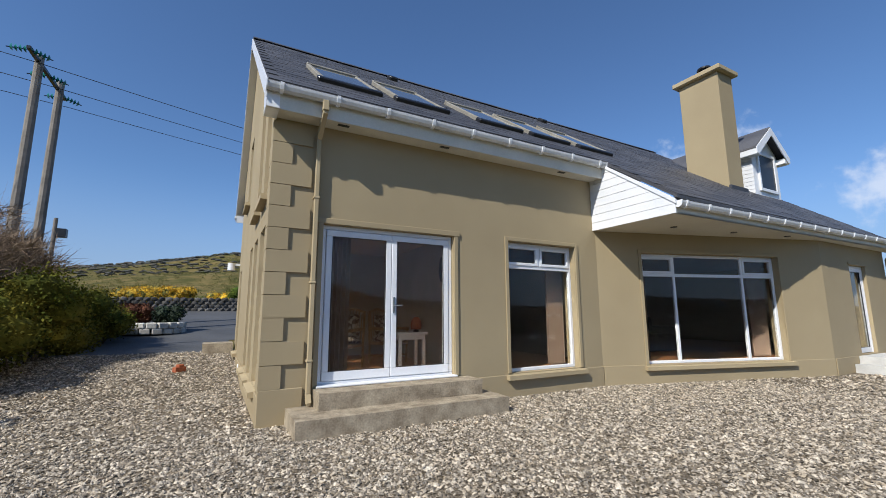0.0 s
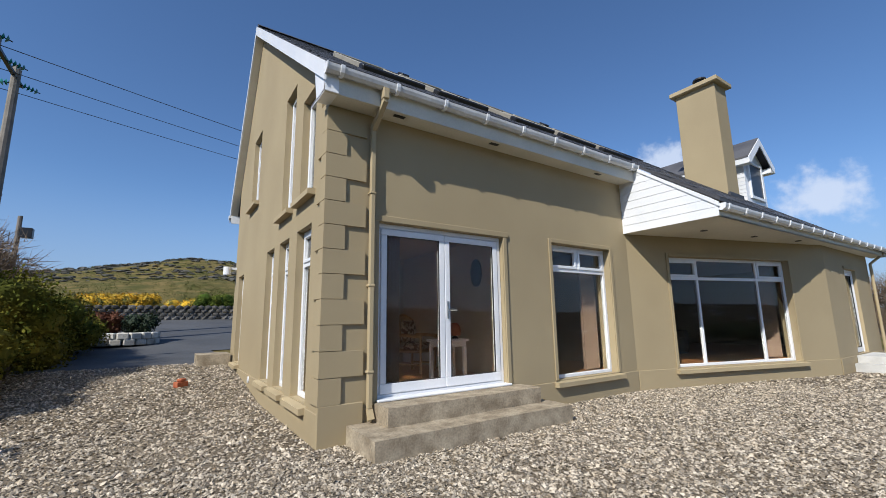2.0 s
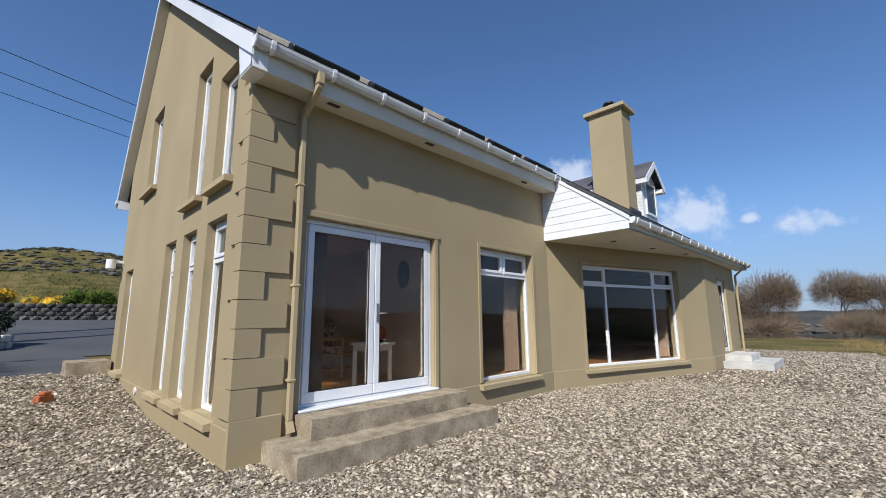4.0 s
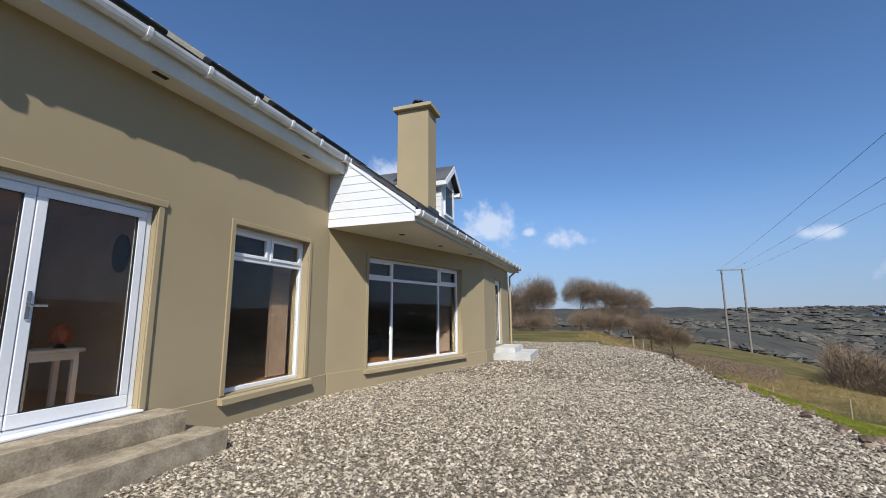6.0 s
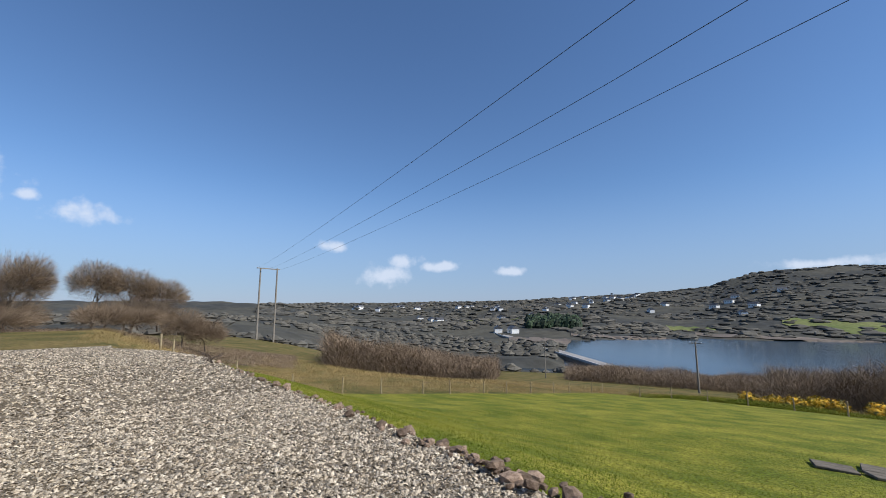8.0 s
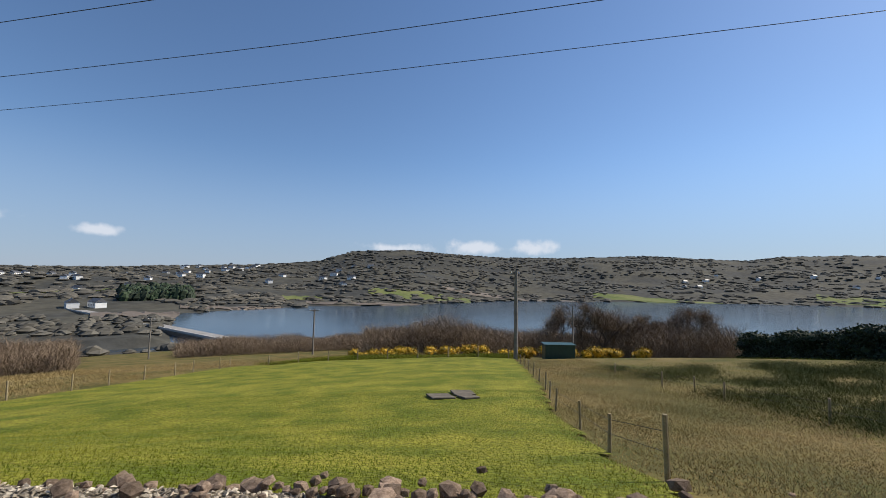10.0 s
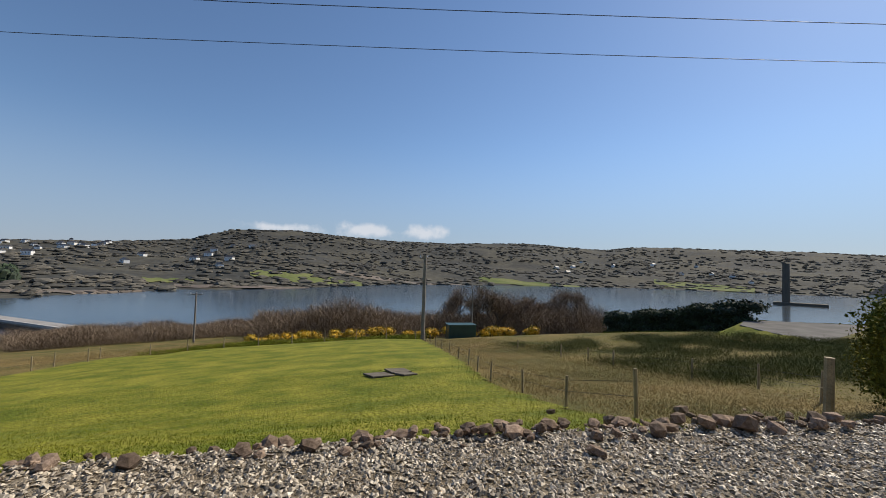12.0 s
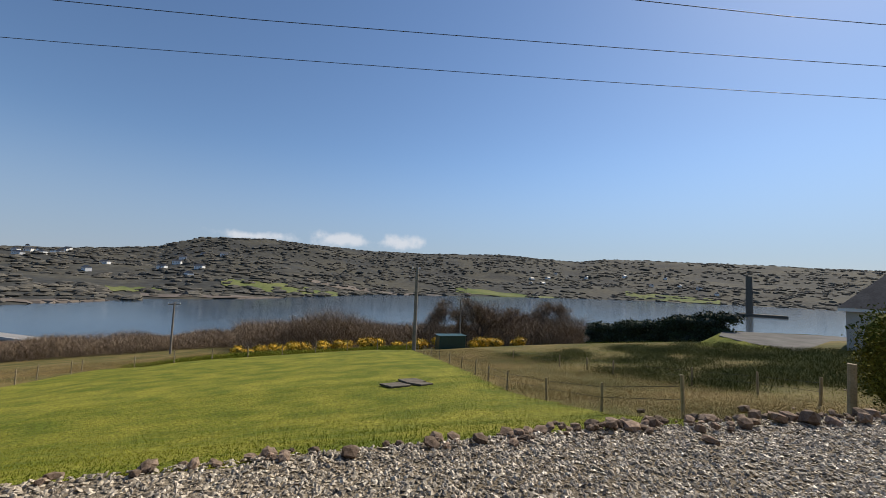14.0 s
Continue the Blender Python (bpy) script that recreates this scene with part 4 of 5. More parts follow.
def limbs(height, spread, levels, r0, seed, lean=(0, 0), fork=4, low=0.25):
    """Tapered limbs as four-sided tubes; gives vertices, faces and the tips."""
    g = random.Random(seed)
    vs, fs, tips = [], [], []

    def tubev(a, b, ra, rb):
        d = (b - a).normalized()
        u = d.orthogonal().normalized()
        w = d.cross(u)
        k = len(vs)
        for p, r in ((a, ra), (b, rb)):
            for i in range(4):
                q = p + (u * math.cos(i * math.pi / 2) + w * math.sin(i * math.pi / 2)) * r
                vs.append((q.x, q.y, q.z))
        for i in range(4):
            j = (i + 1) % 4
            fs.append((k + i, k + j, k + 4 + j, k + 4 + i))

    def grow(a, d, length, r, lev):
        mid = a + d * length * 0.5 + Vector((g.uniform(-1, 1), g.uniform(-1, 1), g.uniform(-0.5, 0.5))) * length * 0.08
        b = mid + (d + Vector((g.uniform(-1, 1), g.uniform(-1, 1), g.uniform(-0.3, 0.6))) * 0.25).normalized() * length * 0.5
        tubev(a, mid, r, r * 0.8)
        tubev(mid, b, r * 0.8, r * 0.55)
        if lev == 0:
            tips.append((b, (b - mid).normalized()))
            return
        for i in range(fork):
            e = (d + Vector((g.uniform(-1, 1), g.uniform(-1, 1), g.uniform(-0.35, 0.75))) * spread + Vector((lean[0], lean[1], 0))).normalized()
            s = mid if i % 2 else b
            grow(s, e, length * g.uniform(0.55, 0.8), r * 0.5, lev - 1)

    grow(Vector((0, 0, -0.1)), Vector((lean[0] * 0.5, lean[1] * 0.5, 1)).normalized(), height * low * 1.6, r0, levels)
    return np.array(vs), fs, tips


def twigs(tips, per, length, width, fan=0.7):
    """Thin slivers that fan out from the limbs' ends."""
    p = np.repeat(np.array([t[0] for t in tips]), per, 0)
    d = np.repeat(np.array([t[1] for t in tips]), per, 0) + rng.normal(size=(len(p), 3)) * fan
    d /= np.linalg.norm(d, axis=1)[:, None]
    n = len(p)
    p = p + rng.normal(size=(n, 3)) * length * 0.3
    s = np.cross(d, rng.normal(size=(n, 3)))
    s /= np.linalg.norm(s, axis=1)[:, None]
    tip = p + d * length * (0.5 + rng.random((n, 1)))
    verts = np.stack([p - s * width, p + s * width, tip], 1).reshape(-1, 3)
    return verts, np.arange(3 * n).reshape(-1, 3)


def bare_tree(x, y, height, spread, seed, label, lean=(0, 0), per=40, group="", name="bare_tree"):
    t = thing(name, label, "tree", (x, y, ground_z(x, y) - 0.06), group)
    v, f, tips = limbs(height, spread, 4, height * 0.028, seed, lean)
    k = height / max(1e-3, max(p[0].z for p in tips)) * 0.92
    as_mesh("trunk", v * k, f, BARK, t)
    tips = [(p * k, d) for p, d in tips]
    v, f = twigs(tips, per, height * 0.11, 0.006 + height * 0.0009)
    as_mesh("crown", v, f, TWIG, t, "bare brown twigs")
    return t


def dome_tree(x, y, height, domes, seed, label, n=9000):
    """A wind-clipped bare tree: limbs, and fine twigs filling smooth domes. domes: (dx, dy, z, rx, ry, rz)."""
    t = thing("bare_tree", label, "tree", (x, y, ground_z(x, y) - 0.06), "trees beyond the gravel")
    for i, d in enumerate(domes):
        v, f, tips = limbs(height, 1.0, 4, height * 0.022, seed + i, (0, 0), 3, 0.22)
        k = np.array([d[3], d[4], (d[2] + d[5] * 0.8)]) / np.maximum(1e-3, np.abs(v).max(0))
        as_mesh("trunk", v * k * np.array([0.8, 0.8, 1]) + np.array([d[0], d[1], 0]), f, BARK, t)
    c, r = np.array([d[:3] for d in domes]), np.array([d[3:] for d in domes])
    k = rng.integers(0, len(c), n)
    u = rng.normal(size=(n, 3))
    u[:, 2] = np.abs(u[:, 2]) - 0.6
    u /= np.linalg.norm(u, axis=1)[:, None]
    rough = np.array([noise.noise(Vector(q) * 3 + Vector((seed, 0, 0))) for q in u])[:, None]
    p = c[k] + u * r[k] * (0.15 + 0.85 * rng.random((n, 1)) ** 0.55) * (1 + 0.22 * rough)
    d = u + np.array([0, -0.2, 0.5]) + rng.normal(size=(n, 3)) * 0.45
    d /= np.linalg.norm(d, axis=1)[:, None]
    w = np.cross(d, rng.normal(size=(n, 3)))
    w /= np.linalg.norm(w, axis=1)[:, None]
    verts = np.stack([p - w * 0.010, p + w * 0.010, p + d * (0.35 + 0.5 * rng.random((n, 1)))], 1).reshape(-1, 3)
    as_mesh("crown", verts, np.arange(3 * n).reshape(-1, 3), TWIG, t, "dense bare brown twigs")


def shrub(name, x, y, blobs, n, size, mat, label, category="shrub", group="", core=None, base=None):
    """A leafy bush: a few stems and a cloud of leaves. blobs: (dx, dy, z, rx, ry, rz)."""
    z = ground_z(x, y) - 0.03 if base is None else base
    t = thing(name, label, category, (x, y, z), group)
    sb = bmesh.new()
    for b in blobs:
        tube(sb, (b[0] * 0.6, b[1] * 0.6, -0.05), (b[0], b[1], b[2]), 0.03, 0.01, 5)
    me = mesh("stems", sb, BARK)
    st = new("stems", me)
    st.parent = t
    ib = bmesh.new()
    for b in blobs:
        made = bmesh.ops.create_icosphere(ib, subdivisions=2, radius=1.0)["verts"]
        for q in made:
            k = 0.72 * (1 + 0.25 * noise.noise(q.co * 3 + Vector(b[:3])))
            q.co = Vector((b[0] + q.co.x * b[3] * k, b[1] + q.co.y * b[4] * k, max(-0.05, b[2] + q.co.z * b[5] * k)))
    inner = new("inner_growth", mesh("inner_growth", ib, mat))
    inner.parent = t
    v, f = leaves([b[:3] for b in blobs], [b[3:] for b in blobs], n, size)
    as_mesh("foliage", v, f, mat, t)
    return t


def scrub_mass(name, label, places, n, height, width, mat, mat_name="twigs"):
    """A thicket of many thin stems: too many to count."""
    x, y = places(n)
    z = np.array([ground_z(a, b) for a, b in zip(x, y)]) - 0.1
    hh = height * (0.55 + 0.45 * np.array([noise.noise(Vector((a * 0.09, b * 0.09, 3))) for a, b in zip(x, y)]))
    m = 20
    xs, ys, zs, hs = (np.repeat(q, m) for q in (x, y, z, hh))
    xs, ys = xs + rng.normal(size=len(xs)) * 0.35, ys + rng.normal(size=len(xs)) * 0.35
    zs = zs + hs * 0.75 * rng.random(len(xs)) ** 1.3
    v, f = blades(xs, ys, zs, hs * 0.24, width * 0.85, 0.8)
    tagged(as_mesh(name, v, f, mat), label, name.replace("_", " "), kind="stuff")


def scatter(x0, x1, y0, y1):
    return lambda n: (x0 + (x1 - x0) * rng.random(n), y0 + (y1 - y0) * rng.random(n))


def arc(a0, a1, r0, r1):
    def f(n):
        a, r = np.radians(a0 + (a1 - a0) * rng.random(n)), r0 + (r1 - r0) * rng.random(n)
        return 4 + r * np.sin(a), -5 - r * np.cos(a)
    return f


def patchy(place, scale, least):
    """Keeps the feet that lie in patches."""
    def f(n):
        x, y = place(n * 3)
        k = np.array([noise.noise(Vector((a * scale, b * scale, 7))) + 0.5 * noise.noise(Vector((a * scale * 3, b * scale * 3, 2))) > least for a, b in zip(x, y)])
        return x[k][:n], y[k][:n]
    return f


# hedge along the west side of the yard; GOLDLEAF here paints in sunlit brightness
hedge_at = [(-4.6, -4.6, 1.5, LEAF), (-5.0, -2.2, 1.6, LEAF), (-5.1, 0.3, 1.7, LEAF), (-4.9, 2.7, 1.9, GOLDLEAF), (-4.4, 4.9, 1.95, GOLDLEAF), (-4.3, 6.8, 1.95, GOLDLEAF),
            (-4.2, 8.6, 1.8, GOLDLEAF), (-4.1, 10.4, 1.6, GOLDLEAF), (-4.1, 12.4, 1.4, GOLDLEAF)]
for x, y, h, mt in hedge_at:
    bl = [(random.uniform(-0.8, 0.7), random.uniform(-1.1, 1.1), h * random.uniform(0.18, 0.75), 0.62, 0.75, h * 0.3) for _ in range(13)]
    shrub("hedge_shrub", x, y, bl, 15000, 0.036, mt, "leafy hedge shrub beside the gravel, golden-green as if sunlit" if mt is GOLDLEAF else "dense green hedge shrub beside the gravel", "hedge", "hedge along the yard")
bare_tree(-5.0, 6.3, 3.7, 0.9, 11, "bare purplish shrub rising behind the hedge", per=16, name="tall_bare_shrub")
bare_tree(-5.4, 8.8, 3.7, 0.9, 12, "bare purplish shrub rising behind the hedge", per=16, name="tall_bare_shrub")
bare_tree(-5.9, 11.2, 3.6, 0.9, 13, "bare purplish shrub rising behind the hedge", per=16, name="tall_bare_shrub")


for x, y, w in ((-3.3, -7.8, 0.75), (-4.5, -7.3, 0.8), (-4.4, -8.6, 0.8)):
    h = 1.2 - ground_z(x, y)
    bl = [(dx * w, dy * 0.8, h * q, 0.66, 0.66, h * 0.3) for dx in (-0.6, 0.0, 0.6) for dy in (-0.6, 0.6) for q in (0.2, 0.4, 0.58, 0.72)]
    shrub("clipped_hedge", x, y, bl, 34000, 0.03, GOLDLEAF, "dense clipped golden-green hedge bush beside the gate post", "hedge", "clipped hedge by the gate")
rp = thing("red_planter", "small red brick planter standing on the gravel edge", "planter", (-0.55, -6.65, 0.0))
for row in range(3):
    for i in range(4):
        a = math.pi / 2 * i
        for k in (-1, 1):
            bm = cube(0.16, 0.26, k * 0.115 - 0.105, k * 0.115 + 0.105, row * 0.078, row * 0.078 + 0.068, 0.006, Matrix.Rotation(a, 4, "Z"))
            ob = new("brick", mesh("brick", bm, BRICK))
            ob.parent = rp
ob = new("soil", mesh("soil", cube(-0.155, 0.155, -0.155, 0.155, 0.0, 0.2), BARK))
ob.parent = rp

# round stone planter
PX, PY = -2.75, 14.6
pz = ground_z(PX, PY)
planter = thing("planter", "round whitewashed stone planter on the driveway", "planter", (PX, PY, pz))
for row in range(2):
    for i in range(20):
        a = (i + row * 0.5) * math.pi / 10
        bm = bmesh.new()
        m = Matrix.Rotation(a, 4, "Z")
        box(bm, 1.0, 1.25, -0.165, 0.165, row * 0.21 - 0.08, row * 0.21 + 0.13 + random.uniform(-0.01, 0.02), 0.03, m)
        ob = new("stone", mesh("stone", bm, STONEW))
        ob.parent = planter
tb = bmesh.new()
tube(tb, (0, 0, -0.05), (0, 0, 0.28), 1.02, n=24)
ob = new("soil", mesh("soil", tb, BARK))
ob.parent = planter
shrub("russet_shrub", PX - 0.35, PY, [(random.uniform(-0.5, 0.3), random.uniform(-0.4, 0.4), random.uniform(0.25, 0.6), 0.35, 0.35, 0.28) for _ in range(7)], 3200, 0.04, HEATHER, "russet heathery shrub growing in the planter", base=pz + 0.27)
shrub("evergreen_shrub", PX + 0.65, PY - 0.1, [(random.uniform(-0.3, 0.3), random.uniform(-0.3, 0.3), random.uniform(0.25, 0.6), 0.34, 0.34, 0.3) for _ in range(6)], 3000, 0.045, DARKLEAF, "dark green rounded shrub growing in the planter", base=pz + 0.27)

# loose brick on the gravel
bk = thing("brick", "broken red brick lying on the gravel", "brick", (-1.1, 4.8, ground_z(-1.1, 4.8)))
bm = cube(-0.11, 0.11, -0.06, 0.06, -0.005, 0.1, 0.01, Matrix.Rotation(0.6, 4, "Z"))
ob = new("brick_body", mesh("brick_body", bm, BRICK))
ob.parent = bk
bm = cube(-0.06, 0.08, -0.05, 0.05, 0.1, 0.15, 0.012, Matrix.Rotation(0.9, 4, "Z"))
ob = new("broken_piece", mesh("broken_piece", bm, BRICK))
ob.parent = bk


def stone_mesh(seed, sx, sy, sz, mat=None):
    g = random.Random(seed)
    bm = bmesh.new()
    bmesh.ops.create_icosphere(bm, subdivisions=1, radius=0.5)
    for v in bm.verts:
        c = v.co
        c *= g.uniform(0.78, 1.15)
        c.x, c.y, c.z = c.x * sx, c.y * sy, max(-0.32, min(0.36, c.z)) * sz
    return mesh("stone", bm, mat or ROCK)


# dry stone wall behind the drive
drywall = thing("dry_stone_wall", "grey dry stone wall behind the driveway", "stone wall", (0, 0, 0))
stones = [stone_mesh(100 + i, 0.44, 0.36, 0.36, WALLSTONE) for i in range(8)]
for row in range(4):
    for i in range(56):
        x = -7 + i * 0.36 + row * 0.17
        y = 23.5 + random.uniform(-0.04, 0.04)
        ob = new("stone", stones[random.randrange(8)])
        ob.matrix_basis = Matrix.Translation((x, y, ground_z(x, 23.5) - 0.02 + 0.08 + row * 0.2)) @ Matrix.Rotation(random.choice((0, 3.14)) + random.uniform(-0.2, 0.2), 4, "Z")
        ob.parent = drywall
gp2 = thing("gate_pier", "white rendered gate pier beside the drive", "pier", (-6.9, 21, ground_z(-6.9, 21)))
for nm, bm in (("shaft", cube(-0.3, 0.3, -0.3, 0.3, -0.1, 1.2, 0.01)), ("cap", cube(-0.38, 0.38, -0.38, 0.38, 1.2, 1.3, 0.02))):
    ob = new(nm, mesh(nm, bm, WHITEWALL))
    ob.parent = gp2
for i, (x, y, r) in enumerate(((-5.2, 27, 1.1), (-3.8, 27.5, 1.0), (-2.7, 27, 0.8), (0.5, 48, 1.5), (2.5, 50, 1.2), (-5, 52, 1.3), (-16, 46, 1.2))):
    shrub("gorse_bush", x, y, [(random.uniform(-r, r) * 0.8, random.uniform(-0.6, 0.6), random.uniform(0.3, 1.0), r * 0.6, r * 0.55, r * 0.42) for _ in range(8)], 3800, 0.055, GORSE, "gorse bush thick with yellow flowers", "gorse", "gorse on the hill")
scrub_mass("hill_scrub", "brown heath scrub on the hill behind the house", arc(150, 200, 40, 180), 3500, 1.3, 0.05, RUSH)
for i in range(5):
    shrub("hill_bush", 1 + i * 1.7, 30 + i, [(random.uniform(-0.8, 0.8), 0, random.uniform(0.3, 1.0), 0.6, 0.5, 0.5) for _ in range(5)], 1500, 0.05, LEAF, "dark green bush behind the stone wall", "bush", "bushes behind the wall")


# ---- poles and wires ----
def pole(x, y, top, r, label, cross=0.0, turn=0.0, foot=None, name="utility_pole", cups=3, bands=True):
    z = ground_z(x, y) if foot is None else foot
    t = thing(name, label, "utility pole", (x, y, z))
    h = top - z
    bm = bmesh.new()
    tube(bm, (0, 0, -0.3), (0, 0, h), r * 1.15, r * 0.8, 10)
    ob = new("shaft", mesh("shaft", bm, POLE))
    ob.parent = t
    if cross:
        m = Matrix.Rotation(turn, 4, "Z")
        bm = cube(-cross / 2, cross / 2, -0.05 - r, 0.05 - r, h - 0.35, h - 0.22, 0.01, m)
        arm = new("crossarm", mesh("crossarm", bm, POLE))
        arm.parent = t
        for i in range(cups):
            bm = bmesh.new()
            u = (i / max(1, cups - 1) - 0.5) * (cross - 0.1)
            tube(bm, (u, -r, h - 0.22), (u, -r, h - 0.02), 0.05, 0.035, 8)
            bmesh.ops.transform(bm, matrix=m, verts=bm.verts)
            ob = new("insulator", mesh("insulator", bm, WHITE))
            ob.parent = arm
    return t


def insulator_string(x, y, z, dx, dy):
    t = thing("insulator_string", "green glass disc insulators hanging on a pole", "insulator", (x, y, z), "insulators on the pole pair")
    d = Vector((dx, dy, -0.25)).normalized()
    for i in range(4):
        bm = bmesh.new()
        a = d * (0.12 + i * 0.11)
        tube(bm, a, a + d * 0.06, 0.13, 0.05, 12)
        ob = new("disc", mesh("disc", bm, INSULATOR))
        ob.parent = t
    bm = bmesh.new()
    tube(bm, (0, 0, 0), d * 0.6, 0.02, n=6)
    ob = new("rod", mesh("rod", bm, BLACK))
    ob.parent = t


def wire(label, pts, r, group):
    cu = bpy.data.curves.new("wire", "CURVE")
    cu.dimensions, cu.bevel_depth, cu.bevel_resolution = "3D", r, 1
    sp = cu.splines.new("POLY")
    sp.points.add(len(pts) - 1)
    for p, q in zip(sp.points, pts):
        p.co = (*q, 1)
    cu.materials.append(WIRE)
    tagged(new("power_line", cu), label, "wire", group)


pole(-6.7, 13.3, 10.6, 0.16, "tall grey wooden pole of a pair", name="power_pole")
pole(-6.65, 15.4, 10.7, 0.16, "tall grey wooden pole of a pair", name="power_pole")
arm = thing("pole_crossarm", "steel crossarm joining the pole pair", "crossarm", (-6.7, 14.3, 10.35))
ob = new("beam", mesh("beam", cube(-0.06, 0.06, -2.0, 2.0, -0.06, 0.06, 0.01), BLACK))
ob.parent = arm
for y in (12.5, 14.3, 16.1):
    insulator_string(-6.7, y, 10.35, -1, -0.3)
    insulator_string(-6.7, y, 10.35, 1, 0.3)
    pts = []
    for i in range(41):
        u = i / 40
        x = -45 + 110 * u
        pts.append((x, y + (x + 6.85) * 0.32, 10.0 + 0.0009 * (x + 6.85) ** 2 - 0.02 * abs(x + 6.85)))
    wire("thin overhead wire behind the house", pts, 0.012, "wires behind the house")
lp = pole(-4.7, 9.8, 4.1, 0.06, "slim dark pole with a small box", foot=0.25)
ob = new("box", mesh("box", cube(0.05, 0.28, -0.1, 0.1, 3.3, 3.55, 0.01), BLACK))
ob.parent = lp

for x, y, yy in ((145.7, -43.3, 0), (144.2, -48.2, 0)):
    pole(x, y, 14.3, 0.3, "far pale pole of a pylon pair", name="power_pole")
arm = thing("pole_crossarm", "crossarm across the far pole pair", "crossarm", (145, -45.7, 14.1))
ob = new("beam", mesh("beam", cube(-0.15, 0.15, -4.2, 4.2, -0.15, 0.15, 0.02, Matrix.Rotation(0.3, 4, "Z")), POLE))
ob.parent = arm
for (ax, ay), (px, py) in (((19.3, -26.1), (144.4, -49.5)), ((11.1, -21.3), (145, -45.7)), ((-9.9, -14.0), (145.6, -42))):
    pts = []
    for i in range(61):
        x = 145 - 225 * i / 60
        y = ay + (py - ay) * (x - ax) / (px - ax) if x > ax else ay - 0.218 * (x - ax)
        pts.append((x, y, 11.35 + 2.7 * ((x - 5) / 140) ** 2 if x > 5 else 11.35 + 0.0003 * (x - 5) ** 2))
    wire("black overhead power line crossing above the lawn", pts, 0.014, "power lines over the lawn")

pole(-1.9, -42.6, 2.5, 0.17, "grey wooden utility pole at the lawn's end", 0.9, 0.4)
pole(-9.3, -51, -1.0, 0.08, "thin grey pole beside the green shed")
pole(28, -76, -3.7, 0.14, "wooden telegraph pole with a crossarm", 1.6, 0.2)
pole(11.7, -89.6, -6.7, 0.14, "wooden telegraph pole with a crossarm", 1.2, 0.2)
pole(62, -83, -6.5, 0.12, "wooden telegraph pole with a crossarm", 1.2, 0.2)
pole(29.5, 3.2, 2.6, 0.06, "pale leaning post beyond the gravel")


# ---- fences ----
def fence_post(x, y, h, r, label, group):
    bm = bmesh.new()
    tube(bm, (0, 0, -0.3), (random.uniform(-0.04, 0.04), random.uniform(-0.04, 0.04), h), r, r * 0.92, 8)
    tube(bm, (0, 0, h * 0.5), (0.0, -r * 1.3, h * 0.5), 0.01, n=5)
    ob = new("fence_post", mesh("fence_post", bm, WOODPOST))
    ob.location = (x, y, ground_z(x, y))
    tagged(ob, label, "fence post", group)


fence_lines = []
line = [(lerp_table(FENCE_W, y), y) for y in (-9.2, -11.5, -14.4, -17.2, -19.8, -22.2, -25, -28, -31, -34, -37, -40)]
fence_lines.append((line, 0.62, 0.03))
fence_lines.append(([(23.6 + 0.3 * math.sin(y), y) for y in [-7 - 2.7 * i for i in range(14)]], 0.85, 0.04))
fence_lines.append(([(21 - 2.8 * i, -43.6) for i in range(9)], 0.9, 0.045))
fence_lines.append(([(-4.8, -11), (-5.9, -13.3), (-6.3, -16), (-6.1, -20), (-6.3, -22.2), (-5.9, -24.1), (-6, -30)], 0.6, 0.035))
for line, h, r in fence_lines:
    for x, y in line:
        fence_post(x, y, h * random.uniform(0.92, 1.08), r, "round weathered wooden fence post in grass", "fence round the lawn")
    for k in (0.45, 0.8):
        wire("thin wire strung between fence posts", [(x, y, ground_z(x, y) + h * k) for x, y in line], 0.004, "fence wires")
fence_post(-0.5, -7.95, 0.78, 0.06, "stout wooden gate post beside the gravel", "fence round the lawn")
fence_post(33, -7.4, 1.0, 0.07, "pale wooden post beyond the gravel", "fence round the lawn")

# ---- stones along the gravel's edge ----
kinds = [stone_mesh(10 + i, random.uniform(0.8, 1.3), random.uniform(0.7, 1.0), random.uniform(0.6, 1.0)) for i in range(12)]
for i in range(290):
    x = random.uniform(0.6, 5.2) if i < 120 else random.uniform(-3.5, 10.5) if i < 265 else random.uniform(10.5, 19)
    sz = random.choice((0.05, 0.07, 0.08, 0.1, 0.12, 0.16)) * random.uniform(0.8, 1.2)
    y = edge_y(x) + random.gauss(-0.02, 0.1)
    lift = 0.0
    if 0.8 < x < 4.8:
        sz *= random.choice((0.7, 1.0, 1.35))
        y += random.gauss(-0.05, 0.12)
        lift = random.uniform(0, 0.04)
    ob = new("edging_stone", kinds[random.randrange(12)])
    ob.matrix_basis = Matrix.Translation((x, y, max(ground_z(x, y), -0.1) + sz * 0.18 + lift)) @ Euler((random.uniform(-0.4, 0.4), random.uniform(-0.4, 0.4), random.uniform(0, 6.3))).to_matrix().to_4x4() @ Matrix.Diagonal((sz, sz, sz, 1))
    tagged(ob, "rough brown field stone edging the gravel", "stone", "stones edging the gravel")

# slab covers in the lawn
for x, y, a, w, d in ((4.0, -19.5, 0.3, 0.42, 0.5), (3.2, -20.3, 0.15, 0.4, 0.55), (3.05, -19.35, 0.45, 0.3, 0.38)):
    g = (ground_z(x, y + 0.5) - ground_z(x, y - 0.5))
    bm = cube(-w, w, -d, d, -0.03, 0.035, 0.012, Matrix.Rotation(math.atan(g), 4, "X") @ Matrix.Rotation(a, 4, "Z"))
    ob = new("slab_cover", mesh("slab_cover", bm, DARKSLAB))
    ob.location = (x, y, ground_z(x, y) + 0.02)
    tagged(ob, "weathered grey cover slab lying in the lawn", "slab", "slabs in the lawn")

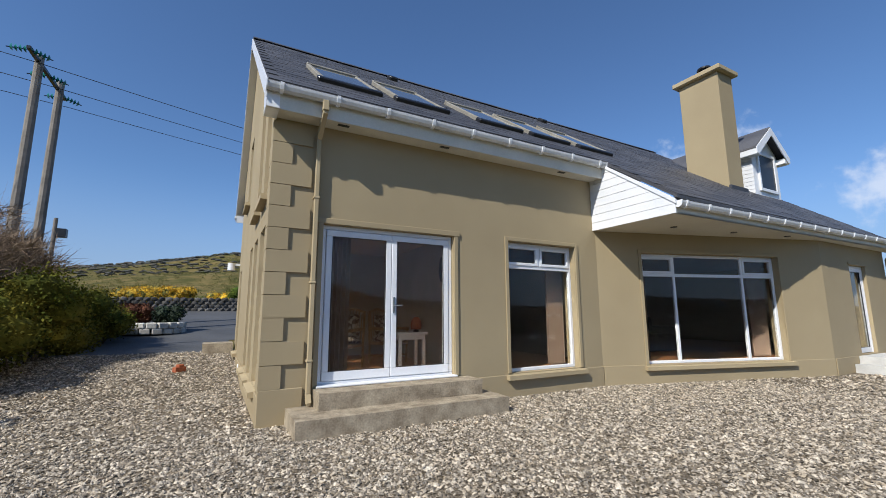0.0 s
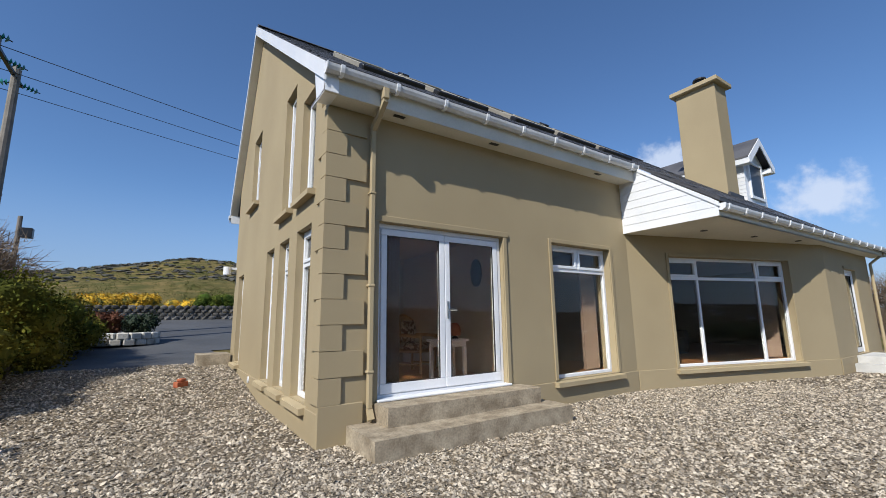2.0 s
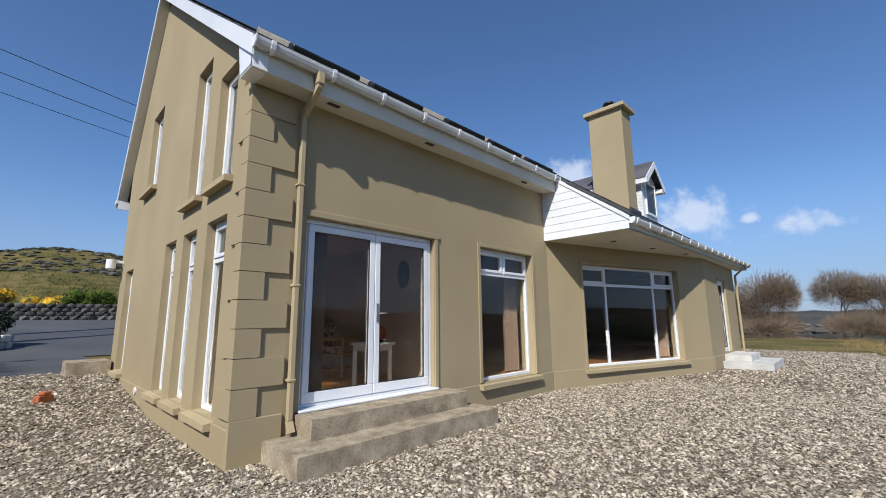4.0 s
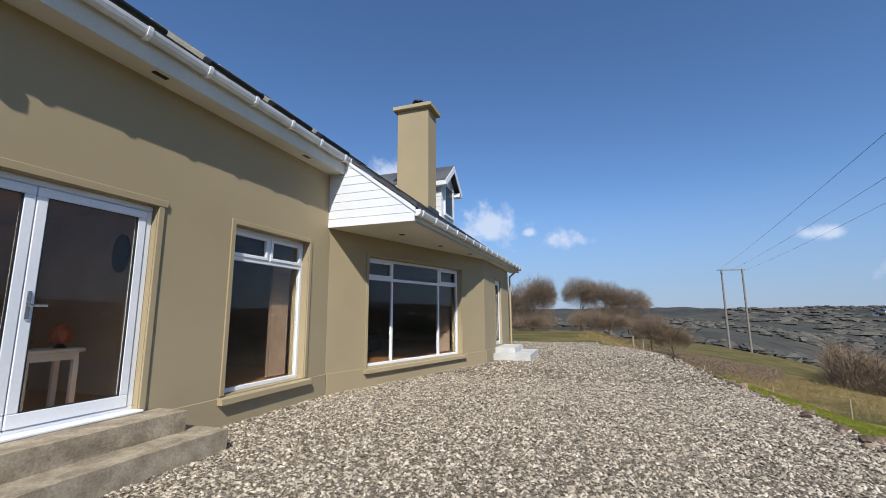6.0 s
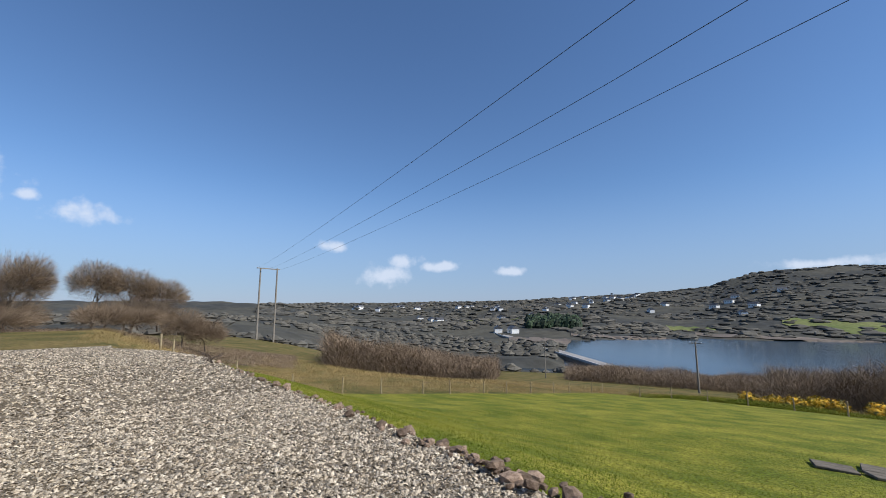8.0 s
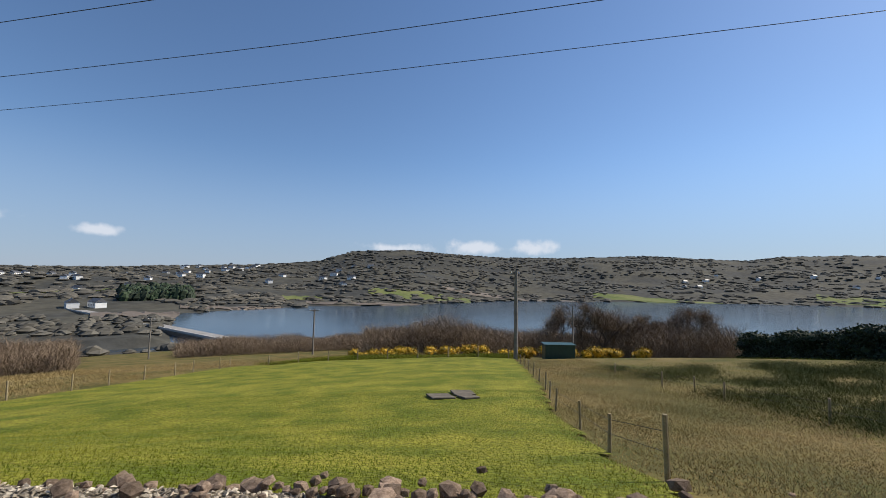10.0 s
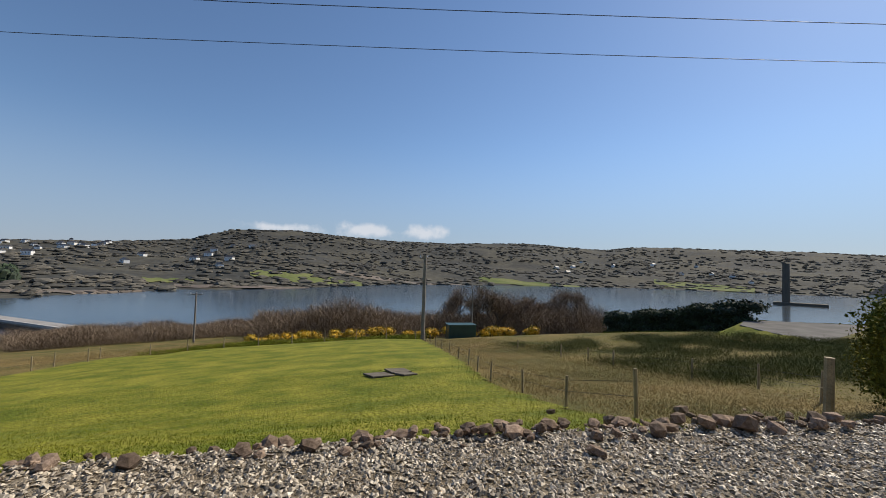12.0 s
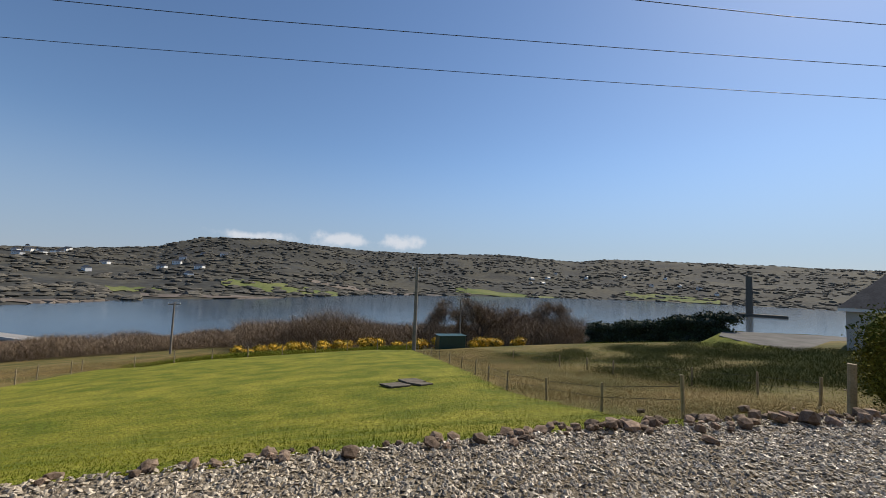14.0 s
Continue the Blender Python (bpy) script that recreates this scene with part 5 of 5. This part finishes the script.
# green metal shed
gz0 = ground_z(-5, -45.5)
shed = thing("green_shed", "dark green metal shed with a pale roof edge", "shed", (-6.4, -45.5, gz0))
for nm, bm, mt in (("body", cube(-1.4, 1.4, -0.8, 0.8, -0.4, 1.35, 0.02), GREENBOX), ("roof", cube(-1.5, 1.5, -0.9, 0.9, 1.35, 1.42, 0.02), GREENBOX)):
    ob = new(nm, mesh(nm, bm, mt))
    ob.parent = shed

# twisted dead branches on the gravel's edge
bb = thing("branch_pile", "tangle of dead dark branches on the gravel edge", "branches", (13.2, -6.7, 0.0))
v, f, tips = limbs(0.9, 1.6, 4, 0.03, 5)
v[:, 2] = np.abs(v[:, 2]) * 0.45
v[:, 0] *= 1.6
as_mesh("branches", v, f, BARK, bb)

# ---- trees and thickets ----
dome_tree(55.5, 2.4, 7.0, [(0, 0, 4.2, 2.6, 2.6, 3.0), (0.5, 2.6, 3.6, 2.4, 2.4, 2.6), (0, -1.2, 5.0, 1.8, 1.8, 2.2), (-0.5, 0.5, 1.6, 2.4, 3.4, 1.6)], 21, "bare wind-shaped tree beyond the gravel", 36000)
dome_tree(60, 8.0, 7.0, [(0, 0, 4.0, 2.6, 2.8, 2.8), (0, 3.0, 3.4, 2.4, 2.4, 2.4), (0, 1, 1.5, 2.4, 3.4, 1.5)], 22, "bare wind-shaped tree beyond the gravel", 16000)
dome_tree(55.7, -4.6, 7.0, [(0, 1.0, 4.9, 2.2, 2.2, 2.1), (0, -1.6, 4.5, 2.4, 2.6, 1.9), (0, -4.4, 3.7, 2.2, 2.6, 1.7), (-1, -2, 1.7, 2.2, 4.2, 1.7)], 23, "broad bare tree with a crown swept by wind", 40000)
dome_tree(55.2, -11.4, 5.0, [(0, 0, 2.6, 1.8, 2.2, 2.0), (0, -2.2, 1.8, 1.6, 2.0, 1.4)], 24, "small grey bare tree beside the broad one", 16000)
dome_tree(48, -4.5, 2.4, [(0, 0, 1.1, 1.8, 2.2, 1.0), (0, -2.4, 0.9, 1.5, 1.8, 0.8)], 26, "low bare bush before the trees", 8000)
dome_tree(47, 1.5, 2.0, [(0, 0, 0.8, 1.5, 1.8, 0.8)], 27, "low bare bush before the trees", 4000)
for i in range(9):
    bare_tree(-12 - i * 2.2 + random.uniform(-1, 1), -62 - random.uniform(0, 8), random.uniform(5.5, 8.5), 0.8, 40 + i, "bare grey tree at the foot of the field", (0, 0), 22, "trees by the lake")
scrub_mass("thicket", "brown leafless thicket between the lawn and the lake", arc(-34, 12, 60, 95), 10000, 8.5, 0.02, TWIG)
scrub_mass("thicket", "brown leafless thicket beside the lake", arc(6, 34, 90, 130), 7000, 6.0, 0.024, TWIG)
scrub_mass("thicket", "brown leafless thicket on the slope", arc(43, 66, 62, 105), 9000, 8.0, 0.022, TWIG)
scrub_mass("thicket", "low brown thicket before the far trees", arc(70, 104, 45, 75), 4000, 1.1, 0.03, TWIG)
scrub_mass("rough_grass", "tall dry brown grass beyond the fence", arc(-8, 75, 41, 62), 5200, 0.75, 0.012, DRY)
scrub_mass("rough_grass", "tall dry brown grass beside the lawn", scatter(24, 40, -45, -4), 4200, 0.6, 0.012, DRY)
scrub_mass("rough_grass", "dry straw-coloured grass beside the fence", lambda n: (lambda y: (np.array([lawn_x(q) for q in y]) - 0.1 - 6.5 * rng.random(n), y))(-7.6 - 34 * rng.random(n) ** 1.2), 12000, 0.26, 0.005, DRY)
scrub_mass("rushes", "dark green rushes in the wet field", patchy(scatter(-22, -6, -32, -9.5), 0.28, 0.0), 9000, 0.7, 0.009, RUSH)
scrub_mass("field_grass", "short green grass between the rushes", scatter(-24, -5, -40, -9.5), 12000, 0.14, 0.010, BLADE)
scrub_mass("low_growth", "dark stems and weeds in the rough strip", patchy(scatter(-5, 1, -26, -8.5), 0.5, 0.25), 900, 0.22, 0.006, RUSH)
scrub_mass("bank_grass", "green grassy bank along the lawn's end", scatter(-2, 22, -46.5, -43.8), 2400, 0.8, 0.015, BLADE)
for i in range(16):
    x = -16 + i * 2.0 + random.uniform(-0.6, 0.6)
    y = -46.5 - random.uniform(0, 9)
    shrub("gorse_bush", x, y, [(random.uniform(-1, 1), random.uniform(-0.5, 0.5), random.uniform(0.2, 0.8), 0.7, 0.6, 0.45) for _ in range(5)], 1500, 0.08, GORSE, "flowering gorse bush at the lawn's end", "gorse", "gorse below the lawn")

# dark conifer hedge and the neighbour's house
for i in range(15):
    u = i / 14
    x, y = -29 + 1.5 * u, -52 + 19 * u
    h = 3.4 - 0.9 * u + random.uniform(-0.2, 0.2)
    shrub("conifer_hedge", x, y, [(random.uniform(-0.5, 0.5), random.uniform(-0.9, 0.9), h * q, 0.9, 1.4, h * 0.22) for q in (0.15, 0.3, 0.45, 0.6, 0.75, 0.8)], 2800, 0.11, DARKLEAF, "dense dark conifer in a clipped hedge", "hedge", "conifer hedge")
nx, ny, nz = -23.4, -21.0, -1.9
nb = thing("neighbour_house", "grey rendered bungalow with a hipped slate roof", "house", (nx, ny, nz))
nwb, _ = wall((0, 0, -0.8), X, 11, 3.25, 0.3, [(1.2, 2.3, 1.7, 2.8)])
for nm, bm, mt in (("wall", nwb, GREYWALL), ("wall", cube(0, 0.3, 0.3, 7.5, -0.8, 2.45), GREYWALL), ("wall", cube(0.3, 10.7, 7.2, 7.5, -0.8, 2.45), GREYWALL), ("wall", cube(10.7, 11, 0.3, 7.5, -0.8, 2.45), GREYWALL),
                   ("fascia", cube(-0.3, 11.3, -0.33, -0.3, 2.3, 2.5), WHITE), ("fascia", cube(-0.33, -0.3, -0.3, 7.8, 2.3, 2.5), WHITE), ("soffit", cube(-0.3, 11.3, -0.3, 7.8, 2.4, 2.46), WHITE)):
    ob = new(nm, mesh(nm, bm, mt))
    ob.parent = nb
bm = bmesh.new()
co = [bm.verts.new(p) for p in ((-0.36, -0.36, 2.5), (11.36, -0.36, 2.5), (11.36, 7.86, 2.5), (-0.36, 7.86, 2.5), (2.0, 3.75, 5.0), (9.2, 3.75, 5.0))]
for ids in ((0, 1, 5, 4), (1, 2, 5), (2, 3, 4, 5), (3, 0, 4), (3, 2, 1, 0)):
    bm.faces.new([co[i] for i in ids])
ob = new("roof", mesh("roof", bm, FARSLATE))
ob.parent = nb
wing = new("wing", mesh("wing", prism(bmesh.new(), [(3.6, -2.6, -0.8), (9.0, -2.6, -0.8), (9.0, -2.6, 2.45), (6.3, -2.6, 3.9), (3.6, -2.6, 2.45)], (0, 2.6, 0)), GREYWALL))
wing.parent = nb
for sgn in (-1, 1):
    ob = new("wing_roof", mesh("wing_roof", prism(bmesh.new(), [(6.3, -2.9, 4.1), (6.3 + sgn * 3.1, -2.9, 2.42), (6.3 + sgn * 3.1, -2.9, 2.3), (6.3, -2.9, 3.95)], (0, 5.2, 0)), FARSLATE))
    ob.parent = wing
win = new("window", mesh("window", cube(1.2, 2.3, 0.12, 0.16, 0.9, 2.0), BLACK))
win.parent = nb
bm = bmesh.new()
for q in ((1.2, 1.26, 0.9, 2.0), (2.24, 2.3, 0.9, 2.0), (1.26, 2.24, 0.9, 0.96), (1.26, 2.24, 1.94, 2.0), (1.72, 1.78, 0.96, 1.94)):
    box(bm, q[0], q[1], 0.06, 0.118, q[2], q[3])
ob = new("window_frame", mesh("window_frame", bm, WHITE))
ob.parent = win
nb.rotation_euler = (0, 0, math.atan2(0.9, -0.436))

# terrace of pale tarmac before it, on a grassed bank
TERRACE = [(-23.4, -29.3), (-21.8, -25.6), (-21.5, -22.6), (-21.1, -19.6), (-21.7, -16.3), (-30.8, -11.6), (-38.7, -17.6), (-35.8, -28.8), (-27.4, -32.3)]
tagged(part("terrace", prism(bmesh.new(), [(x, y, -2.3) for x, y in TERRACE], (0, 0, 0.1)), OLDTARMAC), "grey tarmac terrace before the neighbouring house", "yard", kind="structure")
bm = bmesh.new()
mid = Vector((-28, -22.5, 0))
inner = [bm.verts.new((x, y, -2.215)) for x, y in TERRACE]
outer = [bm.verts.new((mid.x + (x - mid.x) * 1.28, mid.y + (y - mid.y) * 1.28, ground_z(mid.x + (x - mid.x) * 1.28, mid.y + (y - mid.y) * 1.28) - 0.3)) for x, y in TERRACE]
for i in range(len(TERRACE)):
    j = (i + 1) % len(TERRACE)
    bm.faces.new((inner[j], inner[i], outer[i], outer[j]))
bmesh.ops.subdivide_edges(bm, edges=bm.edges[:], cuts=6, use_grid_fill=True)
for v in bm.verts:
    v.co.z += 0.12 * noise.noise(v.co * 0.8)
bmesh.ops.recalc_face_normals(bm, faces=bm.faces)
tagged(part("bank", bm, LAWN, smooth=True), "rough grassed bank round the terrace", "bank", kind="structure")

# ---- far shore ----
tw = thing("tower", "tall dark chimney stack on the far shore", "tower", (-411, -322, LAKE_Z - 1))
bm = bmesh.new()
tube(bm, (0, 0, 0), (0, 0, 41), 3.2, 2.8, 16)
ob = new("stack", mesh("stack", bm, DARKSLAB))
ob.parent = tw
ob = new("base_building", mesh("base_building", cube(-30, 10, -6, 6, 0, 3.5, 0.3, Matrix.Rotation(-0.9, 4, "Z")), DARKSLAB))
ob.parent = tw


def far_house(w, d, h):
    t = thing("far_house", "small white house on the far hillside", "house", (0, 0, 0), "houses across the lake")
    for nm, bm, mt in (("wall", cube(-w, w, -d, d, -2, h), WHITEWALL), ("roof", prism(bmesh.new(), [(-w - 0.3, -d - 0.4, h), (-w - 0.3, d + 0.4, h), (-w - 0.3, 0, h + d * 0.8)], (2 * w + 0.6, 0, 0)), SLATE)):
        ob = new(nm, mesh(nm, bm, mt))
        ob.parent = t
    for i in range(3):
        u = -w * 0.6 + i * w * 0.6
        for y in (-d - 0.05, d + 0.01):
            ob = new("window", mesh("window", cube(u - 0.5, u + 0.5, y, y + 0.04, 0.9, 2.2), BLACK))
            ob.parent = t
    return t


first = far_house(6, 3.5, 3.4)
spots = []
hr = random.Random(3)
for i in range(70):
    q = hr.random()
    if q < 0.35:
        a, r = hr.uniform(26, 36), hr.uniform(750, 1150)
    elif q < 0.7:
        a, r = hr.uniform(34, 66), hr.uniform(560, 1000)
    elif q < 0.85:
        a, r = hr.uniform(8, 26), hr.uniform(560, 900)
    else:
        a, r = hr.uniform(-52, -28), hr.uniform(950, 1200)
    spots.append((a, r))
spots += [(43.5, 395), (41.5, 392), (33.5, 470), (14.3, 690), (18, 720)]
for i, (a, r) in enumerate(spots):
    x, y = 4 + r * math.sin(radians(a)), -5 - r * math.cos(radians(a))
    m = Matrix.Translation((x, y, max(ground_z(x, y), LAKE_Z) + 0.3)) @ Matrix.Rotation(radians(hr.uniform(-40, 40) - a), 4, "Z")
    if i == 0:
        first.matrix_basis = m
    else:
        copy_thing(first, m)

# causeway road
def at_polar(a, r, z):
    return Vector((4 + r * math.sin(radians(a)), -5 - r * math.cos(radians(a)), z))


cw = thing("causeway", "pale road on a causeway over the inlet", "road", (0, 0, 0))
pa, pb2 = at_polar(43.5, 395, LAKE_Z + 1.6), at_polar(27.5, 175, LAKE_Z + 1.6)
side = (pb2 - pa).cross(Vector((0, 0, 1))).normalized() * 4
for nm, k, z0, z1, mt in (("bank", 1.2, -8, -0.2, SAND), ("carriageway", 1.0, -0.2, 0.05, ROAD), ("parapet", 0.06, 0.05, 0.9, GREYWALL)):
    off = side * 1.0 if nm == "parapet" else Vector()
    ring2 = [pa + off + side * k, pa + off - side * k, pb2 + off - side * k, pb2 + off + side * k]
    ob = new(nm, mesh(nm, prism(bmesh.new(), [p + Vector((0, 0, z0)) for p in ring2], (0, 0, z1 - z0)), mt))
    ob.parent = cw

# trees and fields of the far country
def clumps(n, place, size, mat, label, name, tall=1.0, thin=-9.0):
    x, y = place(n)
    vs, fs = [], []
    k = 0
    for a, b in zip(x, y):
        z = ground_z(a, b)
        if z < LAKE_Z + 0.3 or noise.noise(Vector((a * 0.009, b * 0.009, 5))) < thin:
            continue
        s = size * (0.5 + rng.random() * 0.9)
        top = s * tall * (0.6 + 0.5 * rng.random())
        for lvl, (rr, hh) in enumerate(((0.8, -0.3), (1.0, 0.35), (0.6, 0.8))):
            for i in range(6):
                an = i * math.pi / 3 + lvl * 0.5
                q = s * rr * (0.7 + 0.5 * rng.random())
                vs.append((a + q * math.cos(an), b + q * math.sin(an), z + top * hh * (0.8 + 0.4 * rng.random())))
        vs.append((a, b, z + top))
        for lvl in (0, 1):
            for i in range(6):
                j = (i + 1) % 6
                fs.append((k + lvl * 6 + i, k + lvl * 6 + j, k + lvl * 6 + 6 + j, k + lvl * 6 + 6 + i))
        for i in range(6):
            fs.append((k + 12 + i, k + 12 + (i + 1) % 6, k + 18))
        k += 19
    tagged(as_mesh(name, vs, fs, mat), label, name.replace("_", " "), kind="stuff")


# Lightened and greyed: distance haze and softer shadows are mixed into this colour.
FARWOOD = material("hazed_far_woodland", (0.085, 0.083, 0.074), (0.12, 0.11, 0.09), 0.95, 0.02, 0.4, 0.3, grain=0.25, vary=0.25)
clumps(15000, arc(-82, 75, 400, 1950), 6.0, FARWOOD, "brown and dark woods scattered over the far hills", "far_woods", 0.45, -0.25)
clumps(1800, arc(30, 110, 150, 420), 2.8, FARWOOD, "brown scrub on the low ground by the lake", "far_scrub", 0.8, -0.1)
clumps(1100, arc(33, 39.5, 430, 500), 3.2, DARKLEAF, "dark conifer plantation by the shore", "far_conifers", 2.2)
clumps(2600, arc(150, 200, 90, 260), 0.9, FARWOOD, "scrub on the crest behind the house", "crest_scrub", 0.5, 0.0)


def far_field(a0, a1, r0, r1, mat, label):
    """A field lying on the far slope."""
    vs, fs = [], []
    for i in range(13):
        for j in range(7):
            a, r = a0 + (a1 - a0) * i / 12, r0 + (r1 - r0) * j / 6 + 6 * math.sin(i * 1.7 + j)
            p = at_polar(a, r, 0)
            vs.append((p.x, p.y, ground_z(p.x, p.y) + 0.6))
    for i in range(12):
        for j in range(6):
            fs.append((i * 7 + j, (i + 1) * 7 + j, (i + 1) * 7 + j + 1, i * 7 + j + 1))
    tagged(as_mesh("field", vs, fs, mat), label, "field", "fields across the lake", "structure")


for q in ((-2, 8, 500, 560), (-32, -18, 700, 760), (18, 23, 470, 500), (-50, -40, 860, 940), (8, 12, 520, 560), (40, 50, 520, 580)):
    far_field(*q, MEADOW, "green field on the far shore")
for q in ((4, 20, 428, 452), (22, 34, 372, 392), (-24, 2, 610, 640), (34, 42, 300, 345)):
    far_field(*q, SAND, "brown mud flat along the shore")

# ---- grass, gravel, slates ----
n = 150000
x = -1 + 16 * rng.random(n)
y = np.array([edge_y(q) for q in x]) - 0.1 - 14 * rng.random(n) ** 2.2
z = np.array([ground_z(a, b) for a, b in zip(x, y)]) - 0.03
keep = x > np.array([lawn_x(q) for q in y])
v, f = blades(x[keep], y[keep], z[keep], 0.03, 0.005, 0.7)
tagged(as_mesh("grass", v, f, BLADE), "short green lawn grass", "grass", kind="stuff")

OCT = np.array([(1, 0, 0), (0, 1, 0), (-1, 0, 0), (0, -1, 0), (0, 0, 1), (0, 0, -1)], float)
OCF = np.array([(0, 1, 4), (1, 2, 4), (2, 3, 4), (3, 0, 4), (1, 0, 5), (2, 1, 5), (3, 2, 5), (0, 3, 5)])


def pebbles(n, place, size, label):
    x, y = place(n)
    ok = np.array([in_gravel(a, b) and not (0 < a < 6 and b > 0) and not (6 < a < 15.3 and b > -0.298 * (a - 6)) and not (a > 11.3 and b > -1.65 and a < 15.3) for a, b in zip(x, y)])
    x, y = x[ok], y[ok]
    n = len(x)
    s = size * (0.45 + 0.9 * rng.random((n, 1, 1)) ** 1.5)
    p = OCT[None] * s * (0.6 + 0.7 * rng.random((n, 6, 1))) * np.array([1.25, 0.95, 0.6])
    a = rng.random(n) * 6.283
    c, d = np.cos(a)[:, None], np.sin(a)[:, None]
    q = np.stack([p[..., 0] * c - p[..., 1] * d, p[..., 0] * d + p[..., 1] * c, p[..., 2]], -1)
    tx, ty = rng.normal(size=(2, n, 1)) * 0.35
    q[..., 2] += q[..., 0] * tx + q[..., 1] * ty
    q += np.stack([x, y, s[:, 0, 0] * 0.25 + np.array([near_z(a, min(b, 30)) if b > 0 else 0.0 for a, b in zip(x, y)])], -1)[:, None]
    f = (OCF[None] + 6 * np.arange(n)[:, None, None]).reshape(-1, 3)
    tagged(as_mesh("gravel", q.reshape(-1, 3), f, PEBBLE), label, "gravel", kind="stuff")


pebbles(165000, scatter(-5, 9, -7.4, 0), 0.0185, "loose pale gravel stones")
pebbles(32000, scatter(-5, 0, 0, 9), 0.022, "loose pale gravel stones beside the gable")
pebbles(64000, scatter(9, 21, -7, 8.5), 0.026, "loose pale gravel stones of the far yard")

# slates: the nearest as pieces, the rest joined
sm = bmesh.new()
box(sm, 0.004, 0.296, 0.0, 0.36, 0.0, 0.008)
bmesh.ops.transform(sm, matrix=Matrix.Rotation(math.atan(SLOPE), 4, "X") @ Matrix.Translation((0, 0, 0.004)) @ Matrix.Rotation(-0.012, 4, "X"), verts=sm.verts)
slate_mesh = mesh("slate", sm, SLATE)
base_v = np.array([v.co for v in slate_mesh.vertices])
base_f = np.array([p.vertices for p in slate_mesh.polygons])
rest, count = [], 0
dy = 0.25 * math.cos(math.atan(SLOPE))
for row in range(34):
    y = -1.95 + row * dy
    if y > RIDGE_Y - 0.2:
        break
    for i in range(56):
        x = -0.16 + i * 0.3 - (row % 2) * 0.15
        if x < -0.17 or x > RE - 0.3 or (x < 5.95 and y < -0.38) or y < -1.75 - 0.025 * (x - 5.95):
            continue
        zz = roof_z(y) + random.uniform(0, 0.004)
        if x < 5.6 and y < 2.1 and count < 300:
            ob = new("slate", slate_mesh)
            ob.location = (x, y, zz)
            ob.parent = roof
            count += 1
        else:
            rest.append((base_v + np.array((x, y, zz)), base_f))
v, f = join(rest)
tagged(as_mesh("slate_cover", v, f, SLATE, roof), "overlapping dark slates", kind="stuff")
